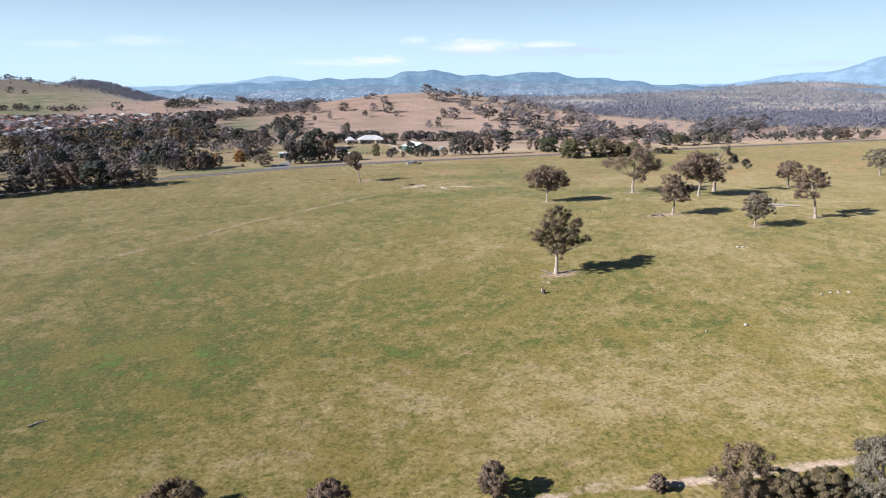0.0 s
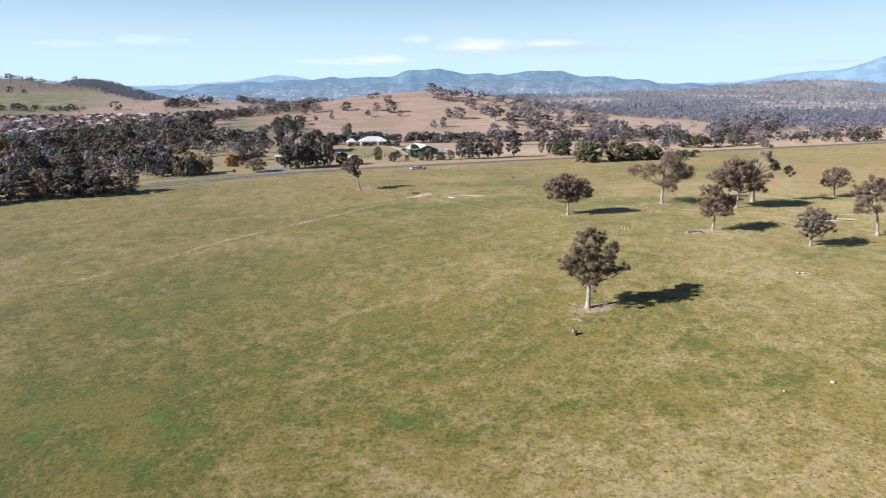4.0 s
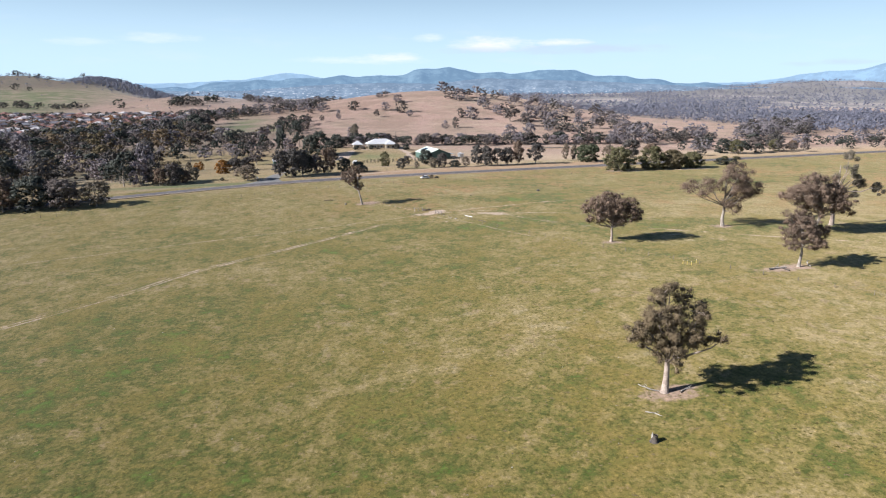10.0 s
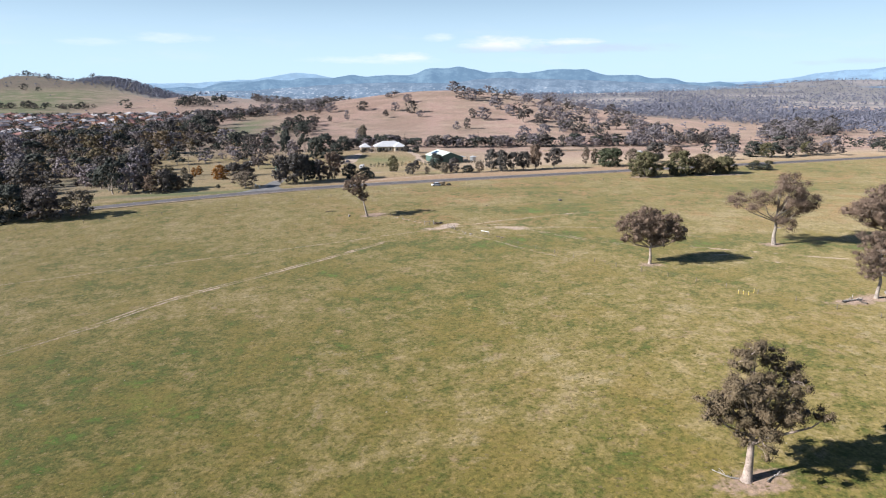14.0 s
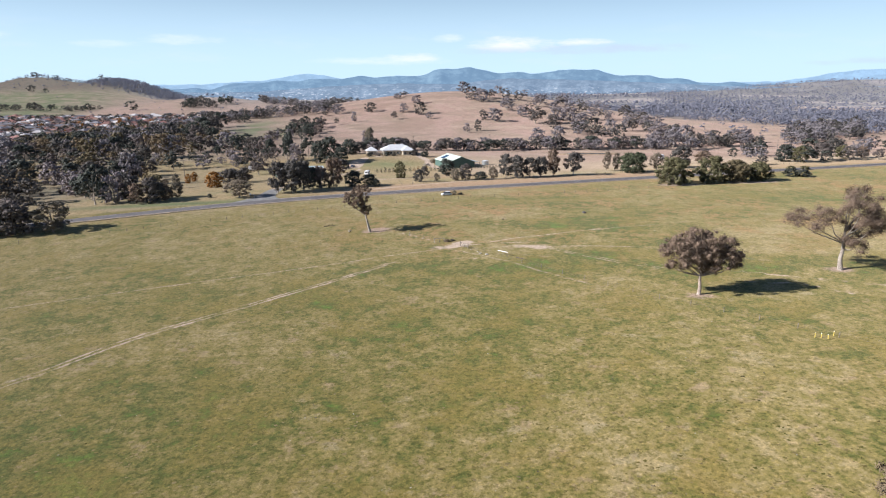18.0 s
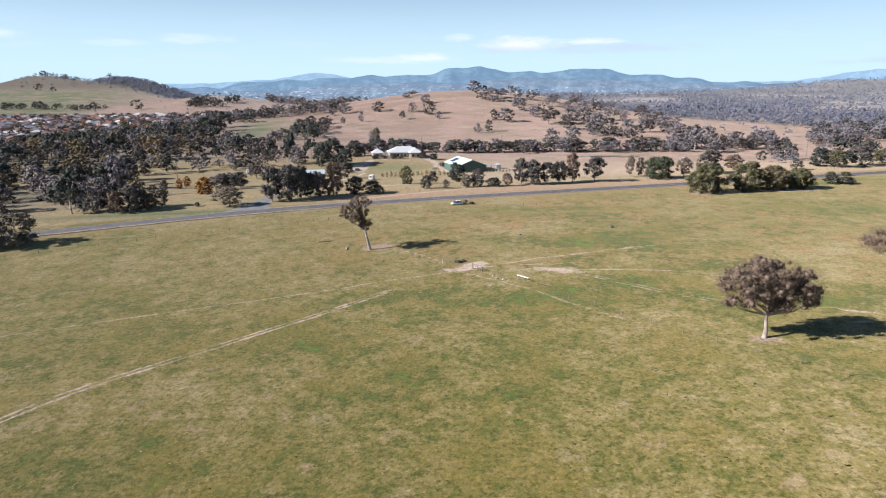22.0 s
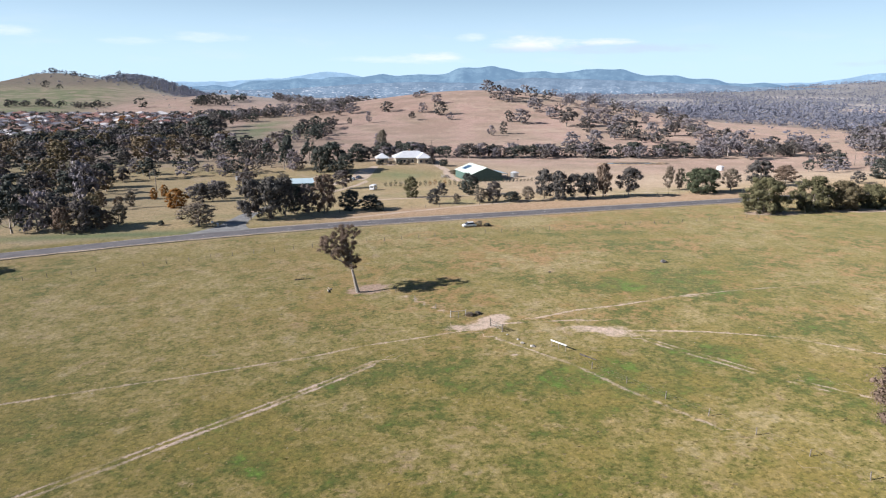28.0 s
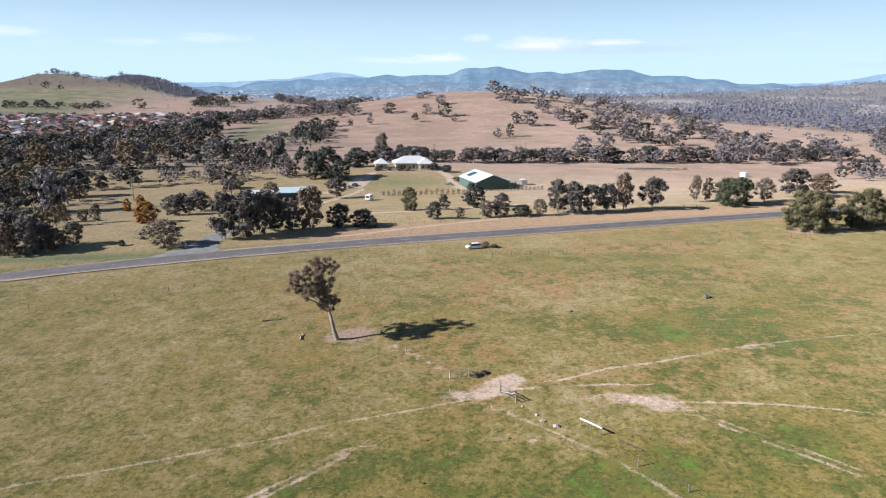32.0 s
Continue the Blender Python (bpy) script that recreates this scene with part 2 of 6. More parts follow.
def leaves(rng, centres, radii, count, size, stretch=0.0, root=None):
    """Leaf sprays, small blades scattered round each centre, denser towards its rim."""
    which = rng.integers(0, len(centres), count)
    d = rng.normal(size=(count, 3))
    d /= np.linalg.norm(d, axis=1)[:, None]
    c = centres[which] + d * (radii[which] * rng.uniform(0.3, 1.1, count) ** 0.6)[:, None] * (1, 1, 0.75)
    if stretch:
        out = centres - root
        out /= np.linalg.norm(out, axis=1)[:, None] + 1e-9
        c += out[which] * (radii[which] * stretch * rng.uniform(-1.2, 1.0, count))[:, None]
    mid = centres.mean(0)
    out = c - mid
    out /= np.linalg.norm(out, axis=1)[:, None] + 1e-9
    face = d * 0.9 + out * 0.7 + rng.normal(size=(count, 3)) * 0.45
    face /= np.linalg.norm(face, axis=1)[:, None]
    a = np.cross(face, rng.normal(size=(count, 3)))
    a /= np.linalg.norm(a, axis=1)[:, None] + 1e-9
    b = np.cross(face, a)
    s = size * rng.uniform(0.6, 1.35, count)[:, None]
    V = np.stack([c - a * s, c + b * s * 0.5, c + a * s, c - b * s * 0.5], 1).reshape(-1, 3)
    return V, np.arange(count * 4).reshape(-1, 4)


def lump(n):
    """A sphere of quads, n to the edge of each of its six sides."""
    V, Q = {}, []

    def vert(p):
        return V.setdefault(tuple(np.round(p, 4)), len(V))
    for a, b, c in (((1, 0, 0), (0, 1, 0), (0, 0, 1)), ((0, 1, 0), (0, 0, 1), (1, 0, 0)), ((0, 0, 1), (1, 0, 0), (0, 1, 0))):
        a, b, c = np.array(a), np.array(b), np.array(c)
        for s in (1, -1):
            for i in range(n):
                for j in range(n):
                    q = [vert(a * (2 * u / n - 1) + b * (2 * v / n - 1) + c * s) for u, v in ((i, j), (i + 1, j), (i + 1, j + 1), (i, j + 1))]
                    Q.append(q if s == 1 else q[::-1])
    P = np.array(list(V), float)
    return P / np.linalg.norm(P, axis=1)[:, None], np.array(Q)


LUMPS = {1: lump(1), 2: lump(2)}


def clumps(rng, centres, radii, n):
    """Dense uneven bunches of foliage inside a crown."""
    v, q = LUMPS[n]
    out = []
    for c, r in zip(centres, radii):
        w = v * (1 + rng.uniform(-0.32, 0.32, (len(v), 1))) * rng.uniform(0.75, 1.2, 3) * r * (1, 1, 0.8) + c
        out.append((w, q))
    return out


def grow(seed, H, spread, clear, limbs, twigs, count, size, lean=(0.0, 0.0), peak=0.42, sides=7, girth=1.0, ragged=0.22, spray=1.0, core=0, every=2, fill=0.62, stretch=0.0, lobes=None):
    """A gum: trunk, main limbs, twigs and leaf sprays. Returns trunk, limb list and crown as (verts, quads)."""
    rng = np.random.default_rng(seed)
    R = H * 0.026 * girth
    zt = clear * H
    top = np.array([lean[0] * H, lean[1] * H, H * 0.78])
    n = 7
    trunk = [np.array([lean[0] * H * (u ** 1.3) * 1.0, lean[1] * H * (u ** 1.3), top[2] * u]) + rng.normal(size=3) * (0, 0, 0) for u in np.linspace(0, 1, n)]
    for i in range(1, n):
        trunk[i][:2] += rng.normal(size=2) * H * 0.012
    rad = [R * (1.55 if i == 0 else 1.0 - 0.85 * i / (n - 1)) for i in range(n)]
    pts = [trunk[0], trunk[0] * 0.9 + trunk[1] * 0.1 + (0, 0, 0.1), *trunk[1:]]
    wood_trunk = tube(pts, [rad[0], R * 1.12, *rad[1:]], sides + 2)
    tk = np.array(trunk)

    def on_trunk(z):
        return np.array([np.interp(z, tk[:, 2], tk[:, i]) for i in range(3)])

    # leaf sprays fill an uneven dome over the fork
    ph = rng.uniform(0, 6.3, 6)
    n_c = limbs * twigs

    def rim(v, phi):
        e = math.sqrt(max(0.0, 1 - ((v - peak) / (1.03 - peak if v > peak else peak + 0.10)) ** 2))
        lump = 1 + ragged * (0.6 * math.sin(2 * phi + ph[0] + 3 * v) + 0.5 * math.sin(3 * phi + ph[1] - 5 * v) + 0.4 * math.sin(5 * phi + ph[2] + 9 * v))
        return spread * 0.5 * e * min(1.15, lump)

    tips = []
    for i in range(limbs):
        phi = i * 2.399 + rng.uniform(-0.4, 0.4)
        v = 0.10 + 0.80 * (i + 0.5) / limbs
        z = zt + (H - zt) * v
        r = rim(v, phi) * rng.uniform(0.62, 0.92)
        low = max(zt * 0.75, z - 0.30 * H - r * 0.35)
        base = on_trunk(min(low, top[2] * 0.92))
        axis = on_trunk(min(z, top[2]))
        tip = np.array([axis[0] + r * math.cos(phi), axis[1] + r * math.sin(phi), z])
        mid = base * 0.5 + tip * 0.5 + np.array([0, 0, -0.03 * H]) + rng.normal(size=3) * 0.015 * H
        ps = [base, base * 0.55 + mid * 0.45 + rng.normal(size=3) * 0.008 * H, mid, mid * 0.45 + tip * 0.55 + rng.normal(size=3) * 0.012 * H, tip]
        if lobes:
            dx, dz, lr = lobes[i % len(lobes)]
            tip = np.array([dx * H, rng.uniform(-0.20, 0.20) * H, dz * H])
            base = on_trunk(min(H * max(clear, dz * 0.55), top[2] * 0.92))
            mid = base * 0.45 + tip * 0.55 + np.array([0, 0, -0.035 * H]) + rng.normal(size=3) * 0.012 * H
            ps = [base, base * 0.55 + mid * 0.45, mid, mid * 0.45 + tip * 0.55 + rng.normal(size=3) * 0.01 * H, tip]
        tips.append((ps, R * rng.uniform(0.30, 0.46)))
    knots = np.array([p for ps, _ in tips for p in ps[2:]])
    pieces = [[tube(ps, [rr, rr * 0.8, rr * 0.6, rr * 0.4, rr * 0.15], sides)] for ps, rr in tips]
    if lobes:
        bulk = np.array([lobes[i % len(lobes)][2] ** 2 for i in range(limbs)])
        bulk /= bulk.sum()
    centres, radii = [ps[4] for ps, _ in tips], [spread * 0.08] * limbs
    for k in range(n_c):
        v, phi = rng.uniform(0, 1) ** 0.85, rng.uniform(0, 6.3)
        axis = on_trunk(min(zt + (H - zt) * v, top[2]))
        r = rim(v, phi) * math.sqrt(rng.uniform(0.12, 1.0))
        e = np.array([axis[0] + r * math.cos(phi), axis[1] + r * math.sin(phi), zt + (H - zt) * v])
        if lobes:
            home = int(rng.choice(len(tips), p=bulk))
            lr = lobes[home % len(lobes)][2] * H * 1.3
            u = rng.normal(size=3)
            e = tips[home][0][4] + u / np.linalg.norm(u) * lr * rng.uniform(0.2, 1.0) ** 0.5 * (1.0, 1.15, 0.85)
        near = int(np.argmin(((knots - e) ** 2).sum(1) + (knots[:, 2] > e[2] + 0.05 * H) * 9.0))
        s, rr = knots[near], tips[near // 3][1]
        pieces[near // 3].append(tube([s, (s + e) / 2 + rng.normal(size=3) * 0.012 * H, e], [rr * 0.3, rr * 0.18, rr * 0.05], max(3, sides - 3)))
        centres.append(e)
        radii.append(spread * spray * rng.uniform(0.05, 0.10))
    limb_meshes = [joined(p) for p in pieces]
    crown = leaves(rng, np.array(centres), np.array(radii), count, size, stretch=stretch, root=on_trunk(zt * 0.8))
    if core:
        crown = joined([crown, *clumps(rng, centres[::every], np.array(radii[::every]) * fill, core)])
    return wood_trunk, limb_meshes, crown


def tree_meshes(name, bark, leaf, split, *a, **k):
    """Meshes of one tree, ready to share: trunk, limbs (each its own where split), crown."""
    wt, wl, cr = grow(*a, **k)
    out = []
    if split:
        out.append(("trunk", smooth(mesh_np(name + "_trunk", *wt, bark))))
        out += [("limb", smooth(mesh_np(name + "_limb", *w, bark))) for w in wl]
    else:
        out.append(("trunk", smooth(mesh_np(name + "_trunk", *joined([wt, *wl]), bark))))
    out.append(("crown", smooth(mesh_np(name + "_crown", *cr, leaf))))
    return out


def tree(name, meshes, x, y, turn=0.0, scale=(1, 1, 1), label="", category="tree", group=""):
    t = thing(name, x, y, zat(x, y) - 0.12, turn, label, category, group)
    t.scale = scale
    for n, me in meshes:
        part(n, me, None, t)
    return t


# ---- ground ----
TRACKS = [  # half width, then the line
    (0.5, [(88, 82), (98, 79), (105, 70)]),
    (0.30, [(11, 145), (22, 130)]),
    (0.8, [(-12, 221), (0, 226), (10, 232), (27, 240.5), (46, 250), (67, 259), (90, 270), (130, 281)]),
    (0.8, [(-30, -104), (0, -100), (30, -97), (47, -98), (65, -97.5), (110, -101)]),
    (1.4, [(-42, 206), (-41, 232), (-33, 262), (-24, 300), (-9, 360)]),
    (1.4, [(-9, 262), (14, 268), (40, 276), (62, 285), (95, 312)]),
    (3.0, [(-25, 350), (-16, 370), (-11, 382), (-7, 407), (4, 413)]),
    (2.4, [(30, 413), (35, 396), (35.5, 377), (39, 360), (52, 346)]),
    (1.2, [(62, 370), (85, 376), (120, 372)]),
    (1.2, [(-90, 470), (-118, 560), (-112, 640), (-80, 690)]),
    (1.0, [(98, 742), (112, 700), (135, 650), (160, 628)]),
]
RUTS = [  # thin wheel and stock tracks: half width, strength, least strength, then the line
    (0.20, 0.70, 0.40, [(-95, 92), (-60, 101.5), (-33, 108.4), (-23, 110.6), (-13.5, 113.2), (-3, 115.9), (4, 118.8), (17, 122.1), (23, 123.8)]),
    (0.24, 0.95, 0.35, [(-76, 40), (-54, 59.5), (-45, 70.5), (-39, 75.8), (-24, 86.7), (-16.7, 92.4), (-5.6, 100.7), (2, 107), (7.5, 111.8)]),
    (0.20, 0.90, 0.20, [(-77, 41), (-55, 60.5), (-46, 71.4), (-39.8, 76.8), (-24.7, 87.7), (-17.4, 93.3), (-6.3, 101.6), (1.4, 107.8), (6.6, 112.5)]),
    (0.22, 0.85, 0.25, [(36, 128), (45, 131.8), (54, 133.6), (62, 136.3), (67, 138), (73, 139.2), (78, 140.4), (90, 142.6)]),
    (0.22, 0.80, 0.20, [(49.8, 120.6), (59, 119.6), (66, 118.4), (77, 115), (98, 100)]),
    (0.26, 0.62, 0.0, [(53, 115.5), (57, 110.8), (60, 107.5), (65, 101.8), (78, 90)]),
    (0.18, 0.58, 0.0, [(54.3, 115.8), (58.2, 111.3), (61.3, 108.2), (66, 102.5), (79, 90.8)]),
    (0.25, 0.60, 0.10, [(28.5, 119), (33.5, 113.6), (38.4, 108.1), (42, 102.5), (43.4, 100), (52, 88)]),
    (0.45, 0.75, 0.0, [(96, 86), (118, 74), (150, 60), (190, 52)]),
    (0.25, 0.80, 0.15, [(29, 126.2), (37, 126.5), (45.3, 126.5)]),
]
PATCHES = [  # x, y, radius x, radius y: bare earth
    (25.5, 125.4, 4.6, 1.3), (29.5, 129, 2.2, 2.0), (27.5, 127.4, 2.8, 1.8), (22, 124.4, 3.0, 0.7), (43, 122.8, 4.6, 0.7), (46.5, 121.4, 3.4, 0.8), (51, 118.6, 3.0, 0.6), (48.5, 120, 2.2, 0.9), (69.5, 138.2, 3.2, 0.6), (29.7, 112.6, 1.0, 0.5),
    (-57, -65, 1.6, 0.4), (-12, 384, 5, 18), (60, 382, 9, 5),
    (152, 50, 9, 1.4), (103, 42.5, 4, 1.2), (109, 0, 2.5, 0.9),
]
SCUFFS = [  # trampled ground under the trees
    (51, -12, 4.4, 1.8), (54, -10.5, 3.4, 1.2), (3.5, 148, 4.0, 2.0), (5.5, 150, 3.5, 2.0), (108.5, 43, 4, 2.0), (73, 74.5, 2.5, 1.2), (113, 88, 3, 2), (136, 227, 10, 3.5), (168, 231, 13, 3.5), (103, 42, 5, 1.6), (127, 22.5, 2.5, 1.5), (153, 30, 3, 1.5),
]
LUSH_AND_DIM = [  # lusher patches in the field; wide left ones also paint in the darker sunward look
    (-48, 10, 48, 110, 0.7), (-60, -45, 60, 45, 1.1), (-12, 95, 40, 16, 0.75), (-20, 40, 34, 30, 0.6), (30, 70, 26, 18, 0.7), (62, 110, 16, 7, 0.9), (-20, -20, 30, 10, 0.6), (-15, 60, 16, 10, 0.5), (-58, 30, 18, 10, 0.5), (10, -30, 90, 50, 0.4), (100, 95, 34, 11, 1.5), (90, 118, 30, 7, 1.0), (128, 84, 26, 9, 1.6), (60, 185, 60, 6, 0.8), (20, 163, 22, 9, 0.6), (-50, -70, 40, 9, 0.8), (15, -52, 16, 10, 0.7),
    (76, 58, 40, 26, 0.7), (34, 103, 30, 9, 1.3), (14, 108, 16, 6, 1.0), (66, 146, 22, 8, 1.2), (110, 165, 60, 22, 1.0), (160, 190, 60, 18, 0.9), (60, 152, 40, 12, 0.7), (95, 140, 30, 8, 1.0), (70, 196, 50, 5, 1.3), (-70, 196, 60, 3, 0.6),
    (130, 15, 25, 14, 0.8), (70, 20, 30, 10, 0.55), (30, 60, 24, 14, 0.55), (-60, 5, 32, 12, 0.6), (105, -82, 18, 6, 0.8), (18, 5, 16, 26, 0.35),
    (-20, 150, 20, 8, 0.4), (40, 100, 22, 8, 0.6), (-35, 60, 14, 6, 0.3), (62, 40, 10, 30, 0.35), (90, 60, 34, 12, 0.5),
]
STRAW_AND_BRIGHT = [  # drier, paler patches; wide right ones also paint in the brighter down-sun look
    (60, 185, 160, 40, 0.55), (-110, 320, 120, 130, 0.9), (100, 30, 80, 80, 0.5), (150, 120, 90, 70, 0.75), (-85, 60, 40, 40, 0.5), (-35, 150, 60, 32, 0.6),     (-30, 70, 22, 16, 0.7), (-12, 168, 34, 8, 0.9), (50, 165, 34, 14, 0.9), (48, -74, 80, 17, 0.85), (70, -60, 46, 10, 0.4), (80, 55, 9, 16, 0.6), (-60, 110, 22, 10, 0.5), (40, 20, 10, 12, 0.5),
    (-100, 60, 30, 12, 0.5), (120, 165, 60, 20, 0.7), (-20, 10, 10, 8, 0.4), (85, 5, 14, 10, 0.4), (20, -95, 60, 4, 0.45), (0, 190, 90, 5, 0.7), (110, 130, 30, 12, 0.5),
]


def spacing(lo, hi, step, far_lo, far_hi, growth=1.06):
    mid = np.arange(lo, hi + step, step)
    a, s = [], step
    v = lo
    while v > far_lo:
        s = min(s * growth, 70)
        v -= s
        a.append(v)
    b, s, v = [], step, mid[-1]
    while v < far_hi:
        s = min(s * growth, 70)
        v += s
        b.append(v)
    return np.array([*a[::-1], *mid, *b])


def spot_distance(X, Y, spots):
    best = np.full(X.shape, 60.0)
    for x, y, a, b in spots:
        best = np.minimum(best, (np.hypot((X - x) / a, (Y - y) / b) - 1) * min(a, b))
    return best


def track_distance(X, Y):
    best = np.full(X.shape, 60.0)
    for w, line in TRACKS:
        for (ax, ay), (bx, by) in zip(line, line[1:]):
            L2 = (bx - ax) ** 2 + (by - ay) ** 2
            t = np.clip(((X - ax) * (bx - ax) + (Y - ay) * (by - ay)) / L2, 0, 1)
            best = np.minimum(best, np.hypot(X - ax - t * (bx - ax), Y - ay - t * (by - ay)) - w)
    return np.minimum(best, spot_distance(X, Y, PATCHES))


def signed_distance(X, Y, line):
    """Distance from a line, negative on its right, so that it stays exact between the ground's vertices."""
    best, out = np.full(X.shape, 1e9), np.full(X.shape, 60.0)
    for (ax, ay), (bx, by) in zip(line, line[1:]):
        L2 = (bx - ax) ** 2 + (by - ay) ** 2
        t = np.clip(((X - ax) * (bx - ax) + (Y - ay) * (by - ay)) / L2, 0, 1)
        d = np.hypot(X - ax - t * (bx - ax), Y - ay - t * (by - ay))
        side = np.sign((bx - ax) * (Y - ay) - (by - ay) * (X - ax))
        out = np.where(d < best, d * side, out)
        best = np.minimum(best, d)
    return np.clip(out, -60, 60)


def soft_sum(X, Y, spots):
    out = np.zeros(X.shape)
    for x, y, a, b, s in spots:
        out = np.maximum(out, s * np.exp(-((X - x) / a) ** 2 - ((Y - y) / b) ** 2))
    return out


def ground_paint(nt):
    def att(name):
        n = nt.nodes.new("ShaderNodeAttribute")
        n.attribute_name = name
        return n.outputs["Fac"]
    p = place(nt)
    big, mid, small, fine = grain(nt, 0.022, 4.0, 0.6, p), grain(nt, 0.12, 6.0, 0.72, p), grain(nt, 0.5, 6.0, 0.75, p), grain(nt, 3.5, 4.0, 0.78, p)
    tuft = grain(nt, 1.3, 4.0, 0.7, p)

    def part_of(n, k):
        return calc(nt, "MULTIPLY", calc(nt, "SUBTRACT", n, 0.5), k)
    # how green the sward is: wide swells, patches of a few metres, tussocks
    g = calc(nt, "ADD", calc(nt, "MULTIPLY", att("lush"), 0.85), calc(nt, "MULTIPLY", att("straw"), -0.80))
    for n, k in ((big, 2.2), (grain(nt, 0.075, 4.0, 0.6, p), 2.6), (grain(nt, 0.25, 4.0, 0.62, p), 3.6), (small, 2.0), (tuft, 1.5), (fine, 1.0)):
        g = calc(nt, "ADD", g, part_of(n, k))
    col = mix(nt, ramp(nt, g, -1.1, -0.2), (0.252, 0.198, 0.100), (0.182, 0.146, 0.054))
    col = mix(nt, ramp(nt, g, -0.25, 0.40), col, (0.128, 0.113, 0.033))
    col = mix(nt, ramp(nt, g, 0.30, 0.95), col, (0.078, 0.086, 0.022))
    col = mix(nt, ramp(nt, g, 0.95, 1.7), col, (0.086, 0.136, 0.026))
    # ochre swards, bleached thatch and pinkish bare-stemmed patches
    col = mix(nt, ramp(nt, grain(nt, 0.07, 5.0, 0.68, p), 0.48, 0.62, 0.0, 0.6), col, (0.166, 0.128, 0.036))
    pale = calc(nt, "MULTIPLY", ramp(nt, grain(nt, 0.17, 6.0, 0.74, p), 0.56, 0.66), ramp(nt, g, 0.5, -0.3))
    col = mix(nt, calc(nt, "MULTIPLY", pale, 0.42), col, (0.268, 0.224, 0.148))
    pink = calc(nt, "MULTIPLY", ramp(nt, grain(nt, 0.21, 5.0, 0.7, p, 0.4), 0.56, 0.66), ramp(nt, g, 0.4, -0.3))
    col = mix(nt, calc(nt, "MULTIPLY", pink, 0.5), col, (0.232, 0.166, 0.110))
    col = mix(nt, calc(nt, "MULTIPLY", ramp(nt, att("straw"), 0.75, 1.3), ramp(nt, g, 0.3, -0.9, 0.1, 0.7)), col, (0.236, 0.184, 0.124))
    red = calc(nt, "MULTIPLY", ramp(nt, grain(nt, 0.075, 6.0, 0.7, p), 0.47, 0.58), ramp(nt, g, 0.7, -0.3))
    sep = nt.nodes.new("ShaderNodeSeparateXYZ")
    nt.links.new(p, sep.inputs[0])
    red = calc(nt, "MULTIPLY", calc(nt, "MULTIPLY", red, ramp(nt, sep.outputs[1], 90, 150, 0.12, 1.0)), ramp(nt, sep.outputs[0], -30, 40, 0.25, 1.0))
    col = mix(nt, calc(nt, "MULTIPLY", red, 0.72), col, (0.262, 0.148, 0.070))
    # dry pasture beyond the road and on the hills, mown grass, green hillside
    dry = mix(nt, ramp(nt, mid, 0.3, 0.7), (0.292, 0.184, 0.160), (0.374, 0.252, 0.222))
    dry = mix(nt, ramp(nt, big, 0.35, 0.7), dry, (0.240, 0.180, 0.138))
    dry = mix(nt, ramp(nt, small, 0.48, 0.66, 0.0, 0.6), dry, (0.185, 0.125, 0.085))
    dry = mix(nt, ramp(nt, grain(nt, 0.045, 5.0, 0.7, p), 0.52, 0.62, 0.0, 0.55), dry, (0.370, 0.285, 0.225))
    dry = mix(nt, ramp(nt, grain(nt, 0.011, 6.0, 0.72, p), 0.46, 0.60, 0.0, 0.6), dry, (0.236, 0.150, 0.124))
    dry = mix(nt, ramp(nt, grain(nt, 0.03, 5.0, 0.75, p), 0.53, 0.60, 0.0, 0.5), dry, (0.175, 0.130, 0.098))
    # scrub and wooded tint the far plain blue-grey: haze painted into the ground
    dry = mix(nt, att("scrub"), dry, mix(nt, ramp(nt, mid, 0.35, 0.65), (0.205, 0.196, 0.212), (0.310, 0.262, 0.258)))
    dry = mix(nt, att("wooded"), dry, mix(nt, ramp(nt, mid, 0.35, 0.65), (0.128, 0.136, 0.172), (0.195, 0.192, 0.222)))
    gold = mix(nt, ramp(nt, mid, 0.32, 0.68), (0.250, 0.180, 0.092), (0.345, 0.252, 0.146))
    gold = mix(nt, ramp(nt, small, 0.46, 0.66, 0.0, 0.6), gold, (0.150, 0.116, 0.058))
    gold = mix(nt, ramp(nt, grain(nt, 0.028, 5.0, 0.68, p), 0.52, 0.62, 0.0, 0.5), gold, (0.160, 0.156, 0.066))
    gold = mix(nt, ramp(nt, grain(nt, 0.036, 5.0, 0.7, p, 0.3), 0.54, 0.63, 0.0, 0.7), gold, (0.300, 0.226, 0.166))
    gold = mix(nt, att("flat"), gold, mix(nt, ramp(nt, mid, 0.35, 0.65), (0.300, 0.218, 0.162), (0.400, 0.300, 0.230)))
    dry = mix(nt, att("gold"), dry, gold)
    dry = mix(nt, att("heath"), dry, mix(nt, ramp(nt, mid, 0.35, 0.65), (0.150, 0.104, 0.082), (0.112, 0.090, 0.074)))
    dry = mix(nt, calc(nt, "MULTIPLY", att("heath"), ramp(nt, grain(nt, 0.06, 3.0, 0.7, p), 0.52, 0.60, 0.0, 0.75)), dry, (0.062, 0.064, 0.050))
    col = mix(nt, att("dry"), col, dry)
    col = mix(nt, att("verge"), col, mix(nt, ramp(nt, small, 0.35, 0.65), (0.245, 0.148, 0.092), (0.350, 0.232, 0.158)))
    lawn = mix(nt, ramp(nt, mid, 0.3, 0.7), (0.078, 0.112, 0.042), (0.128, 0.158, 0.066))
    lawn = mix(nt, ramp(nt, grain(nt, 0.03, 5.0, 0.75, p), 0.50, 0.60, 0.0, 0.6), lawn, (0.062, 0.084, 0.036))
